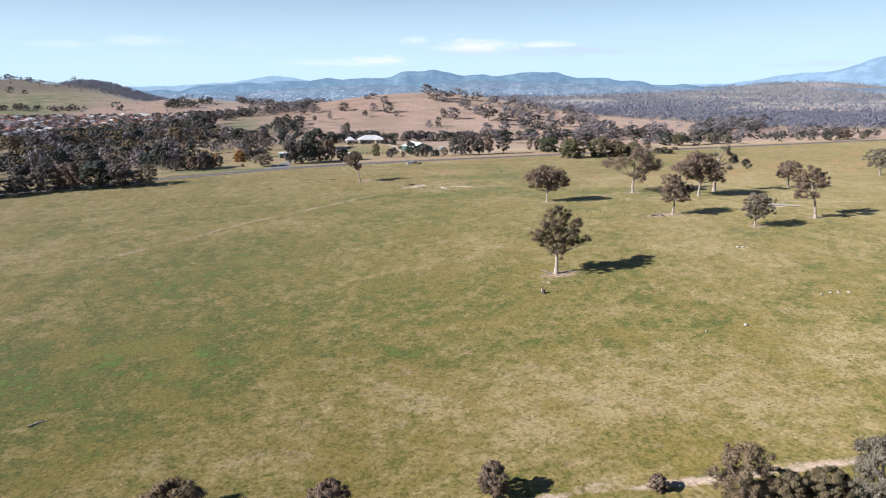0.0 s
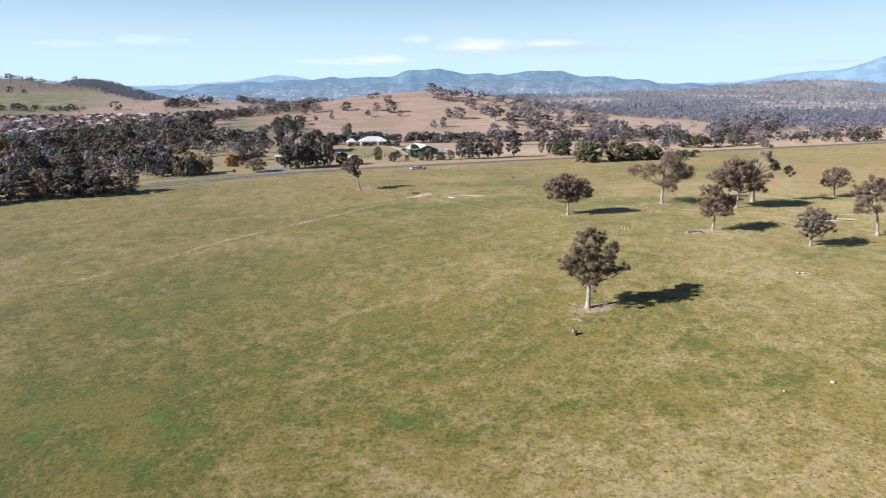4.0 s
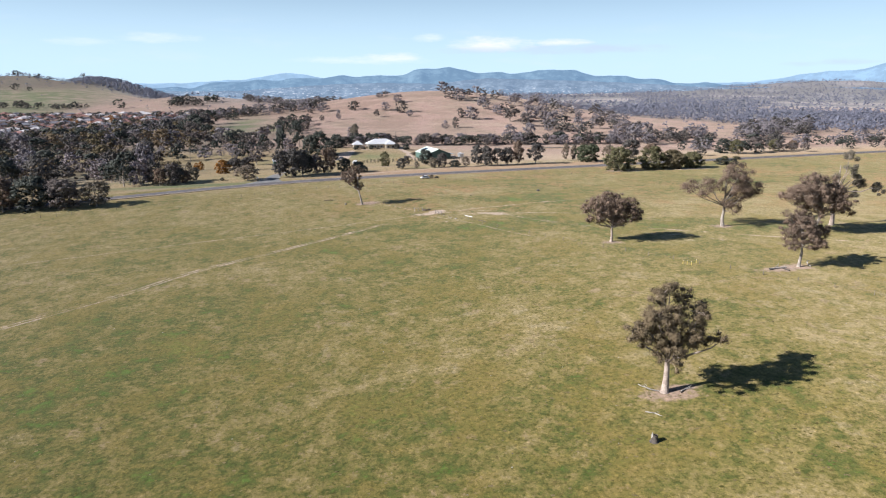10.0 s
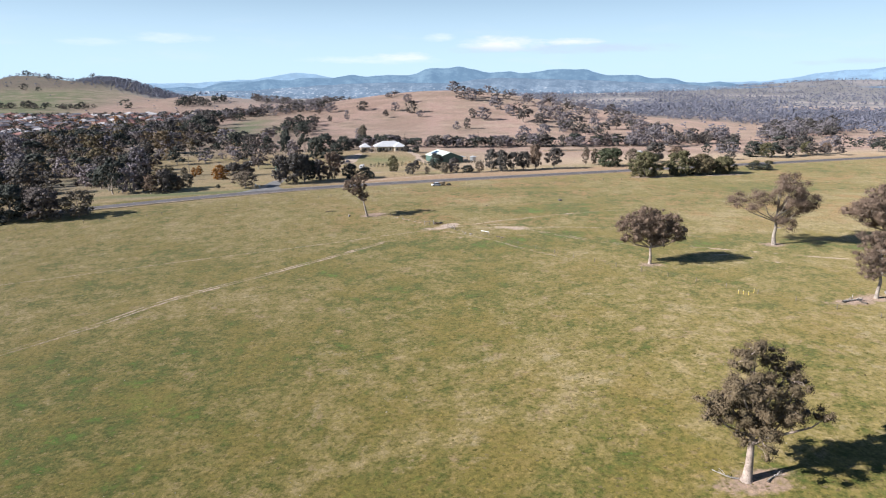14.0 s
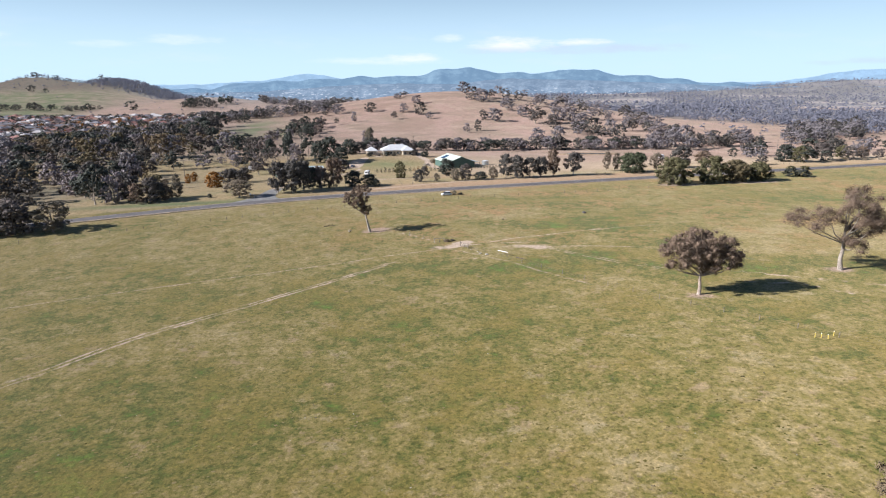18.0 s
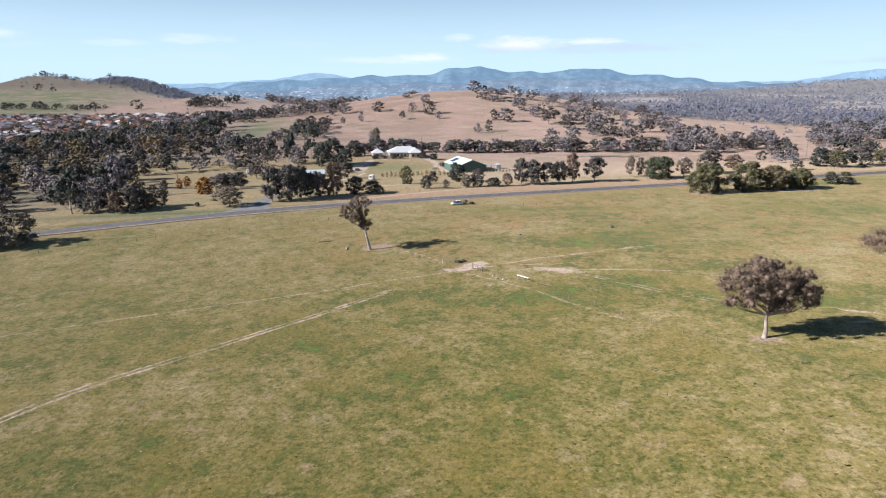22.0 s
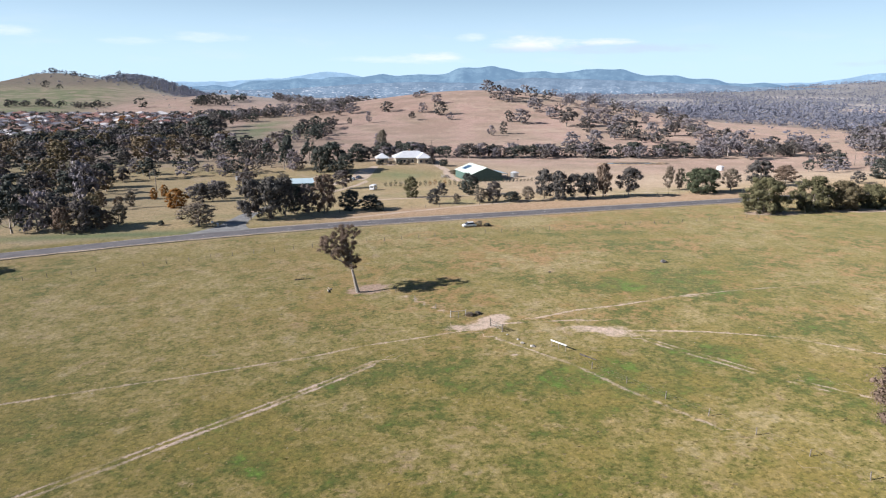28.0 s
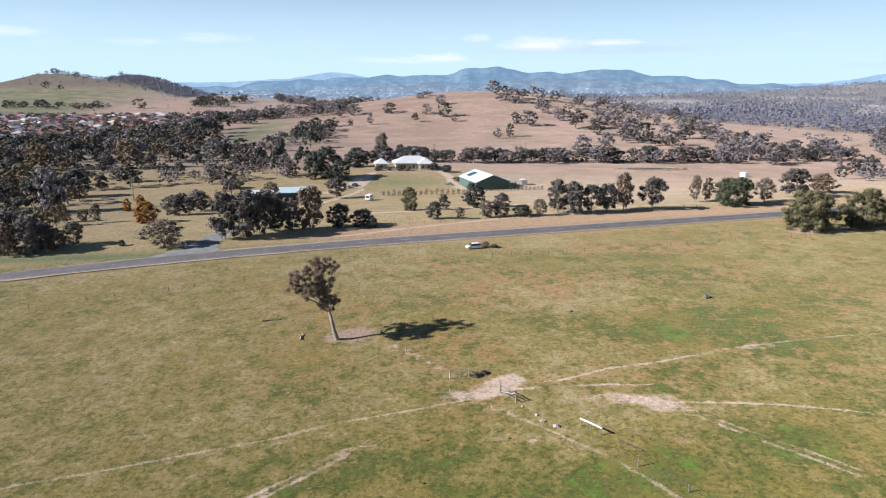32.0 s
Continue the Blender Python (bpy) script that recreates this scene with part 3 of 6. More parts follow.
    col = mix(nt, calc(nt, "MULTIPLY", att("lawn"), ramp(nt, grain(nt, 0.03, 5.0, 0.7, p), 0.38, 0.56, 0.35, 1.0)), col, lawn)
    wood = mix(nt, ramp(nt, mid, 0.3, 0.7), (0.095, 0.088, 0.080), (0.150, 0.135, 0.122))
    col = mix(nt, att("litter"), col, wood)
    # bare earth with frayed edges
    d = calc(nt, "ADD", att("earth"), calc(nt, "ADD", calc(nt, "MULTIPLY", calc(nt, "SUBTRACT", small, 0.5), 2.2), calc(nt, "MULTIPLY", calc(nt, "SUBTRACT", mid, 0.5), 2.4)))
    earth = mix(nt, small, (0.345, 0.252, 0.205), (0.490, 0.392, 0.335))
    col = mix(nt, calc(nt, "MULTIPLY", ramp(nt, d, 0.45, -0.45), 0.9), col, earth)
    for i, (w, strong, least, _) in enumerate(RUTS):
        d = calc(nt, "ADD", calc(nt, "ABSOLUTE", att("rut_%d" % i)), calc(nt, "ADD", calc(nt, "MULTIPLY", calc(nt, "SUBTRACT", small, 0.5), 1.6), calc(nt, "MULTIPLY", calc(nt, "SUBTRACT", fine, 0.5), 0.8)))
        worn = calc(nt, "MULTIPLY", ramp(nt, d, w + 0.22, w - 0.22), ramp(nt, grain(nt, 0.16, 3.0, 0.6, p), 0.42, 0.54, least, strong))
        col = mix(nt, worn, col, earth)
    d = calc(nt, "ADD", att("scuff"), calc(nt, "ADD", calc(nt, "MULTIPLY", calc(nt, "SUBTRACT", small, 0.5), 4.5), calc(nt, "MULTIPLY", calc(nt, "SUBTRACT", mid, 0.5), 5.0)))
    col = mix(nt, calc(nt, "MULTIPLY", ramp(nt, d, 0.8, -0.8), 0.8), col, mix(nt, small, (0.235, 0.160, 0.132), (0.340, 0.245, 0.208)))
    # shade in the hollows and sun on the tussock tips, painted into the colour
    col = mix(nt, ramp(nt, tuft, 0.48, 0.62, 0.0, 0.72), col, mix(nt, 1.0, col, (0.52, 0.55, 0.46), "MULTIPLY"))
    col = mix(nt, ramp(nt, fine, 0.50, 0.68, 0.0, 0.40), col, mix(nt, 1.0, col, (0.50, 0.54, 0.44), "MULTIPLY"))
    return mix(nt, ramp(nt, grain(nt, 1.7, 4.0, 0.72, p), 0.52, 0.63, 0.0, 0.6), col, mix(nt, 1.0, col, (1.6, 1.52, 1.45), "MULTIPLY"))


def build_ground():
    xs = spacing(-130, 180, 1.8, -4400, 4400)
    ys = spacing(-125, 262, 1.8, -900, 4700)
    X, Y = np.meshgrid(xs, ys)
    Z = height(X, Y)
    d = past_road(X, Y)
    Z = Z - 0.12 * (1 - sst(3.5, 6.5, np.abs(d)))
    nx, ny = len(xs), len(ys)
    i = (np.arange(ny - 1)[:, None] * nx + np.arange(nx - 1)[None, :]).ravel()
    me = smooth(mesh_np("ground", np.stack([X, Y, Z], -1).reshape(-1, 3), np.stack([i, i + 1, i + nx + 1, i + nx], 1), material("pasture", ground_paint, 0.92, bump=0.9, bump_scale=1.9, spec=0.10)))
    dry = sst(5, 11, d) * (1 - 0.35 * hump(X, Y, -10, 385, 60, 50, 1.0)) * (1 - 0.25 * hump(X, Y, -120, 320, 110, 130, 1.0))
    lawn = np.maximum(hump(X, Y, -150, 720, 26, 150, 1.2), hump(X, Y, -105, 690, 20, 70, 0.9))
    q = hill_side(X, Y)
    lawn = np.maximum(lawn, 0.9 * (1 - sst(-900, -700, q)) * sst(1050, 1250, Y) * (1 - np.clip((Z - 40) / 16, 0, 1)))
    lawn = np.maximum(lawn, hump(X, Y, 8, 380, 20, 14, 0.9))
    lawn = np.maximum(lawn, hump(X, Y, -75, 206, 50, 4, 1.0))
    lawn = np.maximum(lawn, hump(X, Y, -190, 450, 60, 40, 0.6))
    litter = np.clip(hump(X, Y, -270, 640, 130, 180, 0.9) + hump(X, Y, -160, 270, 60, 60, 0.6), 0, 0.8) + sst(0.25, 0.6, woods(X, Y)) * 0.45
    # scrub and wooded grow with distance, carrying the painted haze tint
    for name, v in (("lush", soft_sum(X, Y, LUSH_AND_DIM)), ("straw", soft_sum(X, Y, STRAW_AND_BRIGHT)), ("dry", dry), ("flat", sst(230, 300, Y - 0.2 * X) * sst(25, 70, X) * 0.85), ("lawn", np.clip(lawn, 0, 1)), ("litter", np.clip(litter, 0, 1)), ("gold", 1 - sst(370, 470, Y + 0.15 * X)), ("heath", np.clip((Z - 40) / 16, 0, 1) * (Y > 1300) * (X < -300)), ("wooded", sst(0.08, 0.5, woods(X, Y)) * 0.9 * sst(900, 1300, np.hypot(X, Y))), ("scrub", sst(1050, 1700, Y) * 0.95 * sst(-0.31, -0.24, X / np.maximum(Y, 1))), ("verge", sst(4.2, 5.2, d) * (1 - sst(15, 25, d)) * sst(-40, 0, X) * (1 - 0.6 * sst(140, 200, X)) * 0.85 + (1 - sst(0.4, 1.6, np.abs(d + 7.0))) * 0.35), ("earth", track_distance(X, Y)), ("scuff", spot_distance(X, Y, SCUFFS)), *(("rut_%d" % i, signed_distance(X, Y, r[3])) for i, r in enumerate(RUTS))):
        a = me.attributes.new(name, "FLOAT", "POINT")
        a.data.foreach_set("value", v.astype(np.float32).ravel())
    me.materials[0].node_tree.nodes["Principled BSDF"].inputs["Diffuse Roughness"].default_value = 0.42
    grass = me.materials[0].node_tree.nodes["Principled BSDF"]
    grass.inputs["Sheen Weight"].default_value, grass.inputs["Sheen Roughness"].default_value = 0.12, 0.40
    grass.inputs["Sheen Tint"].default_value = (0.95, 0.88, 0.70, 1)
    ob = new("ground", me)
    tagged(ob, "sunlit grazing paddock, patchy green and straw grass with worn tracks", "ground", kind="structure")
    return ob


def woods(x, y):
    """How thickly the far country is wooded, 0 to 1."""
    x, y = np.asarray(x, float), np.asarray(y, float)
    n = np.sin(x / 83 + 1.3 * np.sin(y / 141)) * np.sin(y / 97 + 1.1 * np.sin(x / 119 + 2)) * 0.5 + 0.5
    right = sst(300, 420, x - (1000 - y) * 0.1) * sst(840, 940, y)
    right = np.maximum(right, sst(440, 540, x) * sst(555, 640, y) * (1 - 0.9 * hump(x, y, 430, 760, 70, 90, 1.0)))
    back = sst(1150, 1400, y) * sst(-120, 150, x)
    q = hill_side(x, y)
    knob = sst(-985, -915, q) * (1 - sst(-700, -640, q)) * sst(1900, 2150, y + 0.5 * (q + 800)) * (1 - sst(2560, 2700, y)) * 1.1
    knob = np.maximum(knob, sst(-1290, -1240, q) * (1 - sst(-1000, -960, q)) * sst(2330, 2420, y) * (1 - sst(2520, 2600, y)) * 0.35)
    m = np.sin(x / 210 + 0.9 * np.sin(y / 330 + 1)) * np.sin(y / 160 + 1.2 * np.sin(x / 260)) * 0.5 + 0.5
    open_land = np.maximum(sst(0.20, 0.34, m), 0.75 * sst(1500, 2300, x) * sst(2300, 2800, y))
    return np.maximum(np.clip(np.maximum(right, back), 0, 1) * (0.30 + 0.75 * n) * open_land, np.clip(knob, 0, 1))


build_ground()


# ---- road ----
def along(s, d, lift=0.0):
    """A place s metres along the road from its middle and d across it."""
    x, y = s * 0.9617 - d * 0.2741, ROAD_Y + s * 0.2741 + d * 0.9617
    return (x, y, zat(s * 0.9617, ROAD_Y + s * 0.2741) + lift)


def strip(name, s0, s1, d0, d1, lift, mat, step=6.0, ragged=0.0, seed=3):
    rng = random.Random(seed)
    n = max(1, int((s1 - s0) / step))
    bm = bmesh.new()
    prev = None
    for i in range(n + 1):
        s = s0 + (s1 - s0) * i / n
        a, b = along(s, d0 + rng.uniform(-ragged, ragged), lift), along(s, d1 + rng.uniform(-ragged, ragged), lift)
        cur = [bm.verts.new(a), bm.verts.new(b), bm.verts.new((b[0], b[1], b[2] - 0.25)), bm.verts.new((a[0], a[1], a[2] - 0.25))]
        if prev:
            for j in range(4):
                bm.faces.new((prev[j], cur[j], cur[(j + 1) % 4], prev[(j + 1) % 4]))
        prev = cur
    bmesh.ops.recalc_face_normals(bm, faces=bm.faces)
    return bm


road = thing("road", 0, 0, 0, 0, "straight two-lane country road of worn grey asphalt", "road", kind="structure")
part("shoulder", strip("shoulder", -700, 900, -4.7, 4.9, 0.01, GRAVEL, 4.0, 0.35), GRAVEL, road, "pale gravel shoulders")
part("carriageway", strip("carriageway", -700, 900, -3.5, 3.5, 0.05, ASPHALT), ASPHALT, road)
dash = strip("dash", 0, 3, -0.07, 0.07, 0.06, LINE_WHITE, 3.0)
dash_me = bpy.data.meshes.new("dash")
dash.to_mesh(dash_me)
dash_me.materials.append(LINE_WHITE)
for i in range(-14, 24):
    ob = part("centre_dash", dash_me, None, road)
    a, b = Vector(along(0, 0)), Vector(along(i * 12.0, 0))
    ob.location = b - a
for dd in (-3.25, 3.2):
    part("edge_line", strip("edge_line", -700, 900, dd, dd + 0.12, 0.055, LINE_WHITE), LINE_WHITE, road)

# ---- gums in the paddock ----
rand = random.Random(11)
NEAR = [  # name, x, y, H, spread, clear, limbs, leaves, leaf size, leaf, bark, lean, label
    ("gum_tree", 50.3, -11.1, 18.0, 14.4, 0.29, 15, 7400, 0.30, LEAF_GUM, BARK_PALE, (0.0, 0.0), "lone gum with pale trunk and sparse brown-green crown"),
    ("gum_tree", 72.8, 75.3, 14.0, 16.5, 0.30, 15, 8500, 0.30, LEAF_BROWN, BARK_PALE, (-0.02, 0.0), "rounded gum with brown-grey crown and white trunk"),
    ("gum_tree", 113, 88, 19.5, 25.0, 0.26, 15, 7400, 0.34, LEAF_BROWN, BARK_GREY, (0.0, 0.0), "wide spreading gum with thin grey crown"),
    ("gum_tree", 108.8, 43.5, 14.4, 12.0, 0.36, 12, 7000, 0.30, LEAF_BROWN, BARK_GREY, (0.02, 0.0), "reddish-brown gum beside fallen timber"),
    ("gum_tree", 135, 75, 17.5, 23.0, 0.30, 16, 9500, 0.34, LEAF_BROWN, BARK_GREY, (0.0, 0.0), "broad dark gum with dense brown crown"),
    ("gum_tree", 147, 85, 24.0, 15.0, 0.45, 9, 3200, 0.36, LEAF_GREY, BARK_PALE, (0.03, 0.0), "tall sparse gum with gaunt pale limbs"),
    ("gum_tree", 126.7, 22.6, 11.3, 9.6, 0.24, 12, 6500, 0.30, LEAF_GREY, BARK_GREY, (0.0, 0.0), "compact grey gum on a short trunk"),
    ("gum_tree", 152.3, 28.9, 17.0, 14.5, 0.42, 11, 6000, 0.32, LEAF_BROWN, BARK_PALE, (-0.20, 0.0), "leaning gum with forked pale trunk"),
    ("gum_tree", 183, 89, 11.5, 11.0, 0.35, 10, 4500, 0.32, LEAF_BROWN, BARK_GREY, (0.0, 0.0), "small brown gum standing apart in the grass"),
    ("gum_tree", 252, 120, 13.0, 15.0, 0.3, 10, 3600, 0.36, LEAF_GREY, BARK_GREY, (0.0, 0.0), "spreading grey gum at the paddock edge"),
    ("gum_tree", 2, 147, 14.4, 9.6, 0.36, 9, 5200, 0.27, LEAF_BROWN, BARK_GREY, (-0.19, 0.0), "leaning gum with narrow ragged brown crown"),
    ("gum_tree", 168, -3, 12.0, 13.0, 0.2, 10, 1500, 0.24, LEAF_BROWN, DEAD_WOOD, (0.0, 0.0), "half-bare gum with pinkish-grey twigs"),
]
# crown lobes of the gums that stand out: across, up and radius, in tree heights
LOBES = {
    0: [(-0.09, 0.91, 0.09), (0.03, 0.91, 0.07), (-0.20, 0.77, 0.09), (-0.33, 0.60, 0.09), (-0.19, 0.57, 0.12), (-0.04, 0.73, 0.12), (0.0, 0.57, 0.14), (-0.03, 0.40, 0.12), (0.10, 0.40, 0.10), (-0.12, 0.48, 0.10),
        (0.22, 0.74, 0.11), (0.18, 0.84, 0.07), (0.34, 0.72, 0.07), (0.31, 0.52, 0.10), (0.23, 0.43, 0.06), (0.39, 0.54, 0.06), (0.14, 0.63, 0.09), (-0.24, 0.67, 0.06)],
    1: [(-0.17, 0.88, 0.16), (-0.40, 0.79, 0.14), (-0.54, 0.70, 0.10), (0.05, 0.83, 0.17), (0.28, 0.76, 0.16), (0.42, 0.68, 0.12), (-0.31, 0.62, 0.14), (-0.05, 0.63, 0.18), (0.21, 0.57, 0.15),
        (0.43, 0.53, 0.10), (-0.44, 0.47, 0.07), (0.28, 0.42, 0.09), (0.10, 0.47, 0.12), (-0.20, 0.45, 0.09), (-0.10, 0.74, 0.16)],
    2: [(-0.43, 0.62, 0.16), (-0.25, 0.63, 0.13), (-0.06, 0.86, 0.13), (0.30, 0.86, 0.16), (0.04, 0.70, 0.15), (0.39, 0.64, 0.17), (0.53, 0.55, 0.10), (0.14, 0.48, 0.14), (0.08, 0.36, 0.13), (0.20, 0.74, 0.14), (-0.55, 0.60, 0.09), (0.26, 0.55, 0.11)],
    3: [(-0.12, 0.82, 0.17), (0.20, 0.74, 0.17), (0.36, 0.58, 0.12), (-0.18, 0.58, 0.17), (0.05, 0.50, 0.18), (0.20, 0.43, 0.12), (-0.18, 0.42, 0.11), (0.06, 0.68, 0.17), (0.04, 0.86, 0.12)],
    4: [(-0.15, 0.83, 0.17), (-0.45, 0.70, 0.13), (0.12, 0.80, 0.17), (0.30, 0.58, 0.15), (-0.06, 0.58, 0.18), (-0.29, 0.58, 0.13), (0.46, 0.42, 0.11), (0.26, 0.68, 0.14), (-0.58, 0.62, 0.08)],
    5: [(0.10, 0.90, 0.08), (0.05, 0.76, 0.06), (0.33, 0.55, 0.05), (0.48, 0.48, 0.07), (0.22, 0.40, 0.04), (0.40, 0.60, 0.04), (-0.08, 0.66, 0.04), (0.16, 0.66, 0.04)],
    6: [(-0.20, 0.77, 0.22), (0.15, 0.78, 0.22), (-0.20, 0.50, 0.22), (0.20, 0.50, 0.22), (0.0, 0.62, 0.26), (-0.03, 0.36, 0.15)],
    7: [(-0.06, 0.88, 0.14), (-0.32, 0.81, 0.13), (0.10, 0.81, 0.12), (-0.42, 0.66, 0.11), (-0.10, 0.68, 0.12), (-0.41, 0.48, 0.09), (-0.18, 0.50, 0.06), (0.02, 0.70, 0.10)],
    10: [(-0.06, 0.92, 0.10), (-0.20, 0.87, 0.13), (-0.36, 0.82, 0.13), (-0.46, 0.74, 0.09), (-0.28, 0.71, 0.14), (-0.13, 0.74, 0.12), (-0.32, 0.59, 0.08), (-0.18, 0.58, 0.11), (-0.08, 0.52, 0.11), (-0.06, 0.42, 0.08), (-0.20, 0.78, 0.12)],
}
for i, (nm, x, y, H, S, cl, nl, cnt, sz, leaf, bark, lean, label) in enumerate(NEAR):
    lobes = LOBES.get(i)
    n = len(lobes) * (2 if i in (1, 3, 4, 6) else 1) if lobes else nl
    ms = tree_meshes("gum", bark, leaf, True, 40 + i, H, S, cl, n, 5 if i == 5 else 8 if i == 2 else 14, int(cnt * 5.6), sz * 0.37, lean, girth=1.2 if i == 0 else 1.1, ragged=0.24, spray=0.72 if i in (0, 2, 5, 7, 10) else 0.8, stretch=0.3, core=1, every=1, fill=0.38 if i in (2, 5) else 0.5, lobes=lobes)
    tree(nm, ms, x, y, 0, (1, 1, 1), label, "tree", "gums in the paddock")

EDGE = [  # the scrub by the track where the flight begins
    (16, -96, 4.9, 4.4, LEAF_BROWN), (-26, -95.5, 6.0, 10.0, LEAF_GUM), (-6, -98, 6.0, 6.0, LEAF_BROWN), (47, -104, 8.6, 8.0, LEAF_GUM), (52, -106, 5.6, 5.4, LEAF_GUM),
    (57.5, -106, 5.4, 6.0, LEAF_GUM), (63, -108, 9.9, 8.2, LEAF_GREY), (38, -99, 2.3, 2.4, LEAF_BROWN),
]
for i, (x, y, H, S, leaf) in enumerate(EDGE):
    ms = tree_meshes("scrub", BARK_GREY, leaf, True, 70 + i, H, S, 0.12, 12, 9, int(4500 + 1800 * S), 0.12, (0, 0), girth=1.0, ragged=0.24, spray=1.15, core=2, every=1, fill=0.5)
    tree("scrub_tree", ms, x, y, 0, (1, 1, 1), "bushy grey-brown wattle beside the dirt track" if S < 7 else "dense olive scrub gum beside the dirt track", "tree", "scrub along the track")

# ---- shared trees for the middle distance: height 10, spread 8 ----
def variants(tag, bark, leaf, shapes, count, size, seed, twigs=8, sides=4):
    return [tree_meshes(tag, bark, leaf, False, seed + i, 10.0, s, c, nl, twigs, count, size, (0, 0), sides=sides, spray=1.75, ragged=0.2, core=1, every=1, fill=0.56) for i, (s, c, nl) in enumerate(shapes)]


MID_GUM = variants("mid_gum", BARK_GREY, LEAF_DUSK, [(8.6, 0.12, 10), (8.6, 0.06, 11), (8.2, 0.18, 9)], 3600, 0.27, 100)
MID_BROWN = variants("mid_brown", BARK_GREY, LEAF_BROWN, [(8.6, 0.14, 9), (8.6, 0.08, 10)], 3300, 0.27, 110)
MID_GREY = variants("mid_grey", BARK_PALE, LEAF_GREY, [(8.6, 0.16, 9), (8.6, 0.10, 10)], 2800, 0.27, 120)
MID_GREEN = variants("mid_green", BARK_GREY, LEAF_GREEN, [(8.6, 0.03, 12), (8.6, 0.05, 11)], 3800, 0.27, 130)
MID_DARK = variants("mid_dark", BARK_GREY, LEAF_DEEP, [(8.6, 0.03, 12), (8.6, 0.05, 12)], 3800, 0.27, 140)
MID_AUTUMN = variants("mid_autumn", BARK_GREY, LEAF_AUTUMN, [(8.6, 0.03, 11)], 3000, 0.27, 150)
SORTS = {"g": (MID_GUM, "olive-grey roadside gum"), "b": (MID_BROWN, "brown-leaved roadside gum"), "y": (MID_GREY, "thin pale-grey gum"), "v": (MID_GREEN, "bushy yellow-green roadside wattle"),
         "d": (MID_DARK, "dense dark-green evergreen tree"), "a": (MID_AUTUMN, "orange-brown autumn tree")}


def plant(rows, kinds, group, where):
    for i, (x, y, H, S) in enumerate(rows):
        ms, label = SORTS[kinds[i % len(kinds)]]
        tree("tree" if H > 4.5 else "shrub", ms[i % len(ms)], x, y, rand.uniform(0, 360), (S / 8, S / 8, H / 10), label + " " + where, "tree" if H > 4.5 else "shrub", group)


for i, (x, y, H, S, leaf) in enumerate(((133, 229, 11.4, 16.5, LEAF_GREEN), (152, 232, 11.6, 13.0, LEAF_GREEN), (164, 234, 9.5, 12.5, LEAF_GUM), (176, 237, 8.0, 12.5, LEAF_GREEN), (131, 273, 9.6, 14.3, LEAF_DARK))):
    ms = tree_meshes("wattle", BARK_GREY, leaf, True, 90 + i, H, S, 0.03, 14, 9, 17000, 0.19, (0, 0), peak=0.36, girth=0.8, ragged=0.3, spray=1.35, core=2, every=1, fill=0.5)
    tree("wattle_tree", ms, x, y, 0, (1, 1, 1), "broad bushy wattle with foliage to the ground beside the road", "tree", "wattles by the road")
plant([(237, 317, 9.5, 10), (243, 311, 9, 9.5), (260, 318, 10, 12), (281, 329, 8, 9), (296, 333, 7, 7), (389, 341, 8, 8), (412, 350, 9, 11), (430, 352, 7, 6), (445, 366, 7, 6)], "dvgvbdbyg", "trees along the far verge", "on the road's far verge")
plant([(199, 249, 3.8, 6), (205, 248, 3.2, 7), (215, 274, 2.2, 4.5), (223, 275, 2.0, 4.5)], "ddvv", "wattles on the near verge", "on the road's grassy verge")
plant([(64, 259, 11.1, 6.5), (69, 257, 10.5, 7), (75, 258, 9.2, 7), (81, 260, 9.5, 7), (88, 264, 12.7, 6.5), (98, 264, 10.8, 8.5), (120, 281, 9.7, 4), (126, 284, 8.9, 3.6), (146, 280, 8.4, 7),
       (164, 291, 11, 11), (183, 304, 8, 9.5), (51, 253, 3.8, 6.1), (57, 254, 5.3, 4.6)], "ggggbgyyygbdy", "trees along the far verge", "behind the road fence")
plant([(14, 270, 8, 5), (22, 249, 5.5, 4.5), (26, 270, 5.4, 4), (37, 275, 8.6, 7.4), (44, 253, 7.4, 5.5), (39, 251, 5.5, 4.6), (30, 248, 3.8, 2.7), (3, 235, 3.1, 3.4)], "vggdgyyd", "trees along the far verge", "between road and farm shed")
plant([(-37, 222, 12.9, 7.5), (-31, 223, 13.2, 9.5), (-27, 227, 12.1, 7), (-25, 231, 9.9, 6), (-21, 232, 9.5, 6.6), (-15, 233, 12.7, 8), (-7, 237, 6.9, 6.8), (0, 238, 5.2, 6.8), (-18, 329, 8.4, 8.6), (-44, 318, 8.5, 6.6),
       (-72, 367, 4.6, 8.2), (-62, 437, 17.8, 7), (-78, 455, 12, 7.6), (-37, 393, 14.4, 8.9), (-29, 392, 16.5, 13.4), (-22, 386, 11, 8.8), (-19, 431, 8.5, 11.5), (-12, 435, 8, 8.3), (-6, 517, 16.5, 8), (6, 533, 8, 5.8)],
      "gggdgbddgygddddddgyd", "farm shelter trees", "sheltering the farm sheds")
plant([(-89, 210, 7.9, 5.8), (-84, 211, 9.7, 7.3), (-81, 213, 7.2, 5.2), (-79, 214, 6.1, 5.2), (-76, 218, 6.5, 5.3), (-63, 217, 1.7, 1.8), (-51, 215, 6.8, 10.2), (-68, 274, 7.2, 7.9), (-63, 273, 6.2, 4.9), (-63, 286, 7.2, 7.3),
       (-101, 263, 6.2, 4.2), (-95, 264, 4.2, 3.4), (-88, 258, 6.3, 3.3), (-124, 299, 15.6, 9.8), (-135, 343, 11.8, 10.1), (-134, 365, 7.3, 6), (-162, 437, 8.8, 8.2)], "bggbydygggbyygdgg", "trees beyond the road", "by a rural driveway")
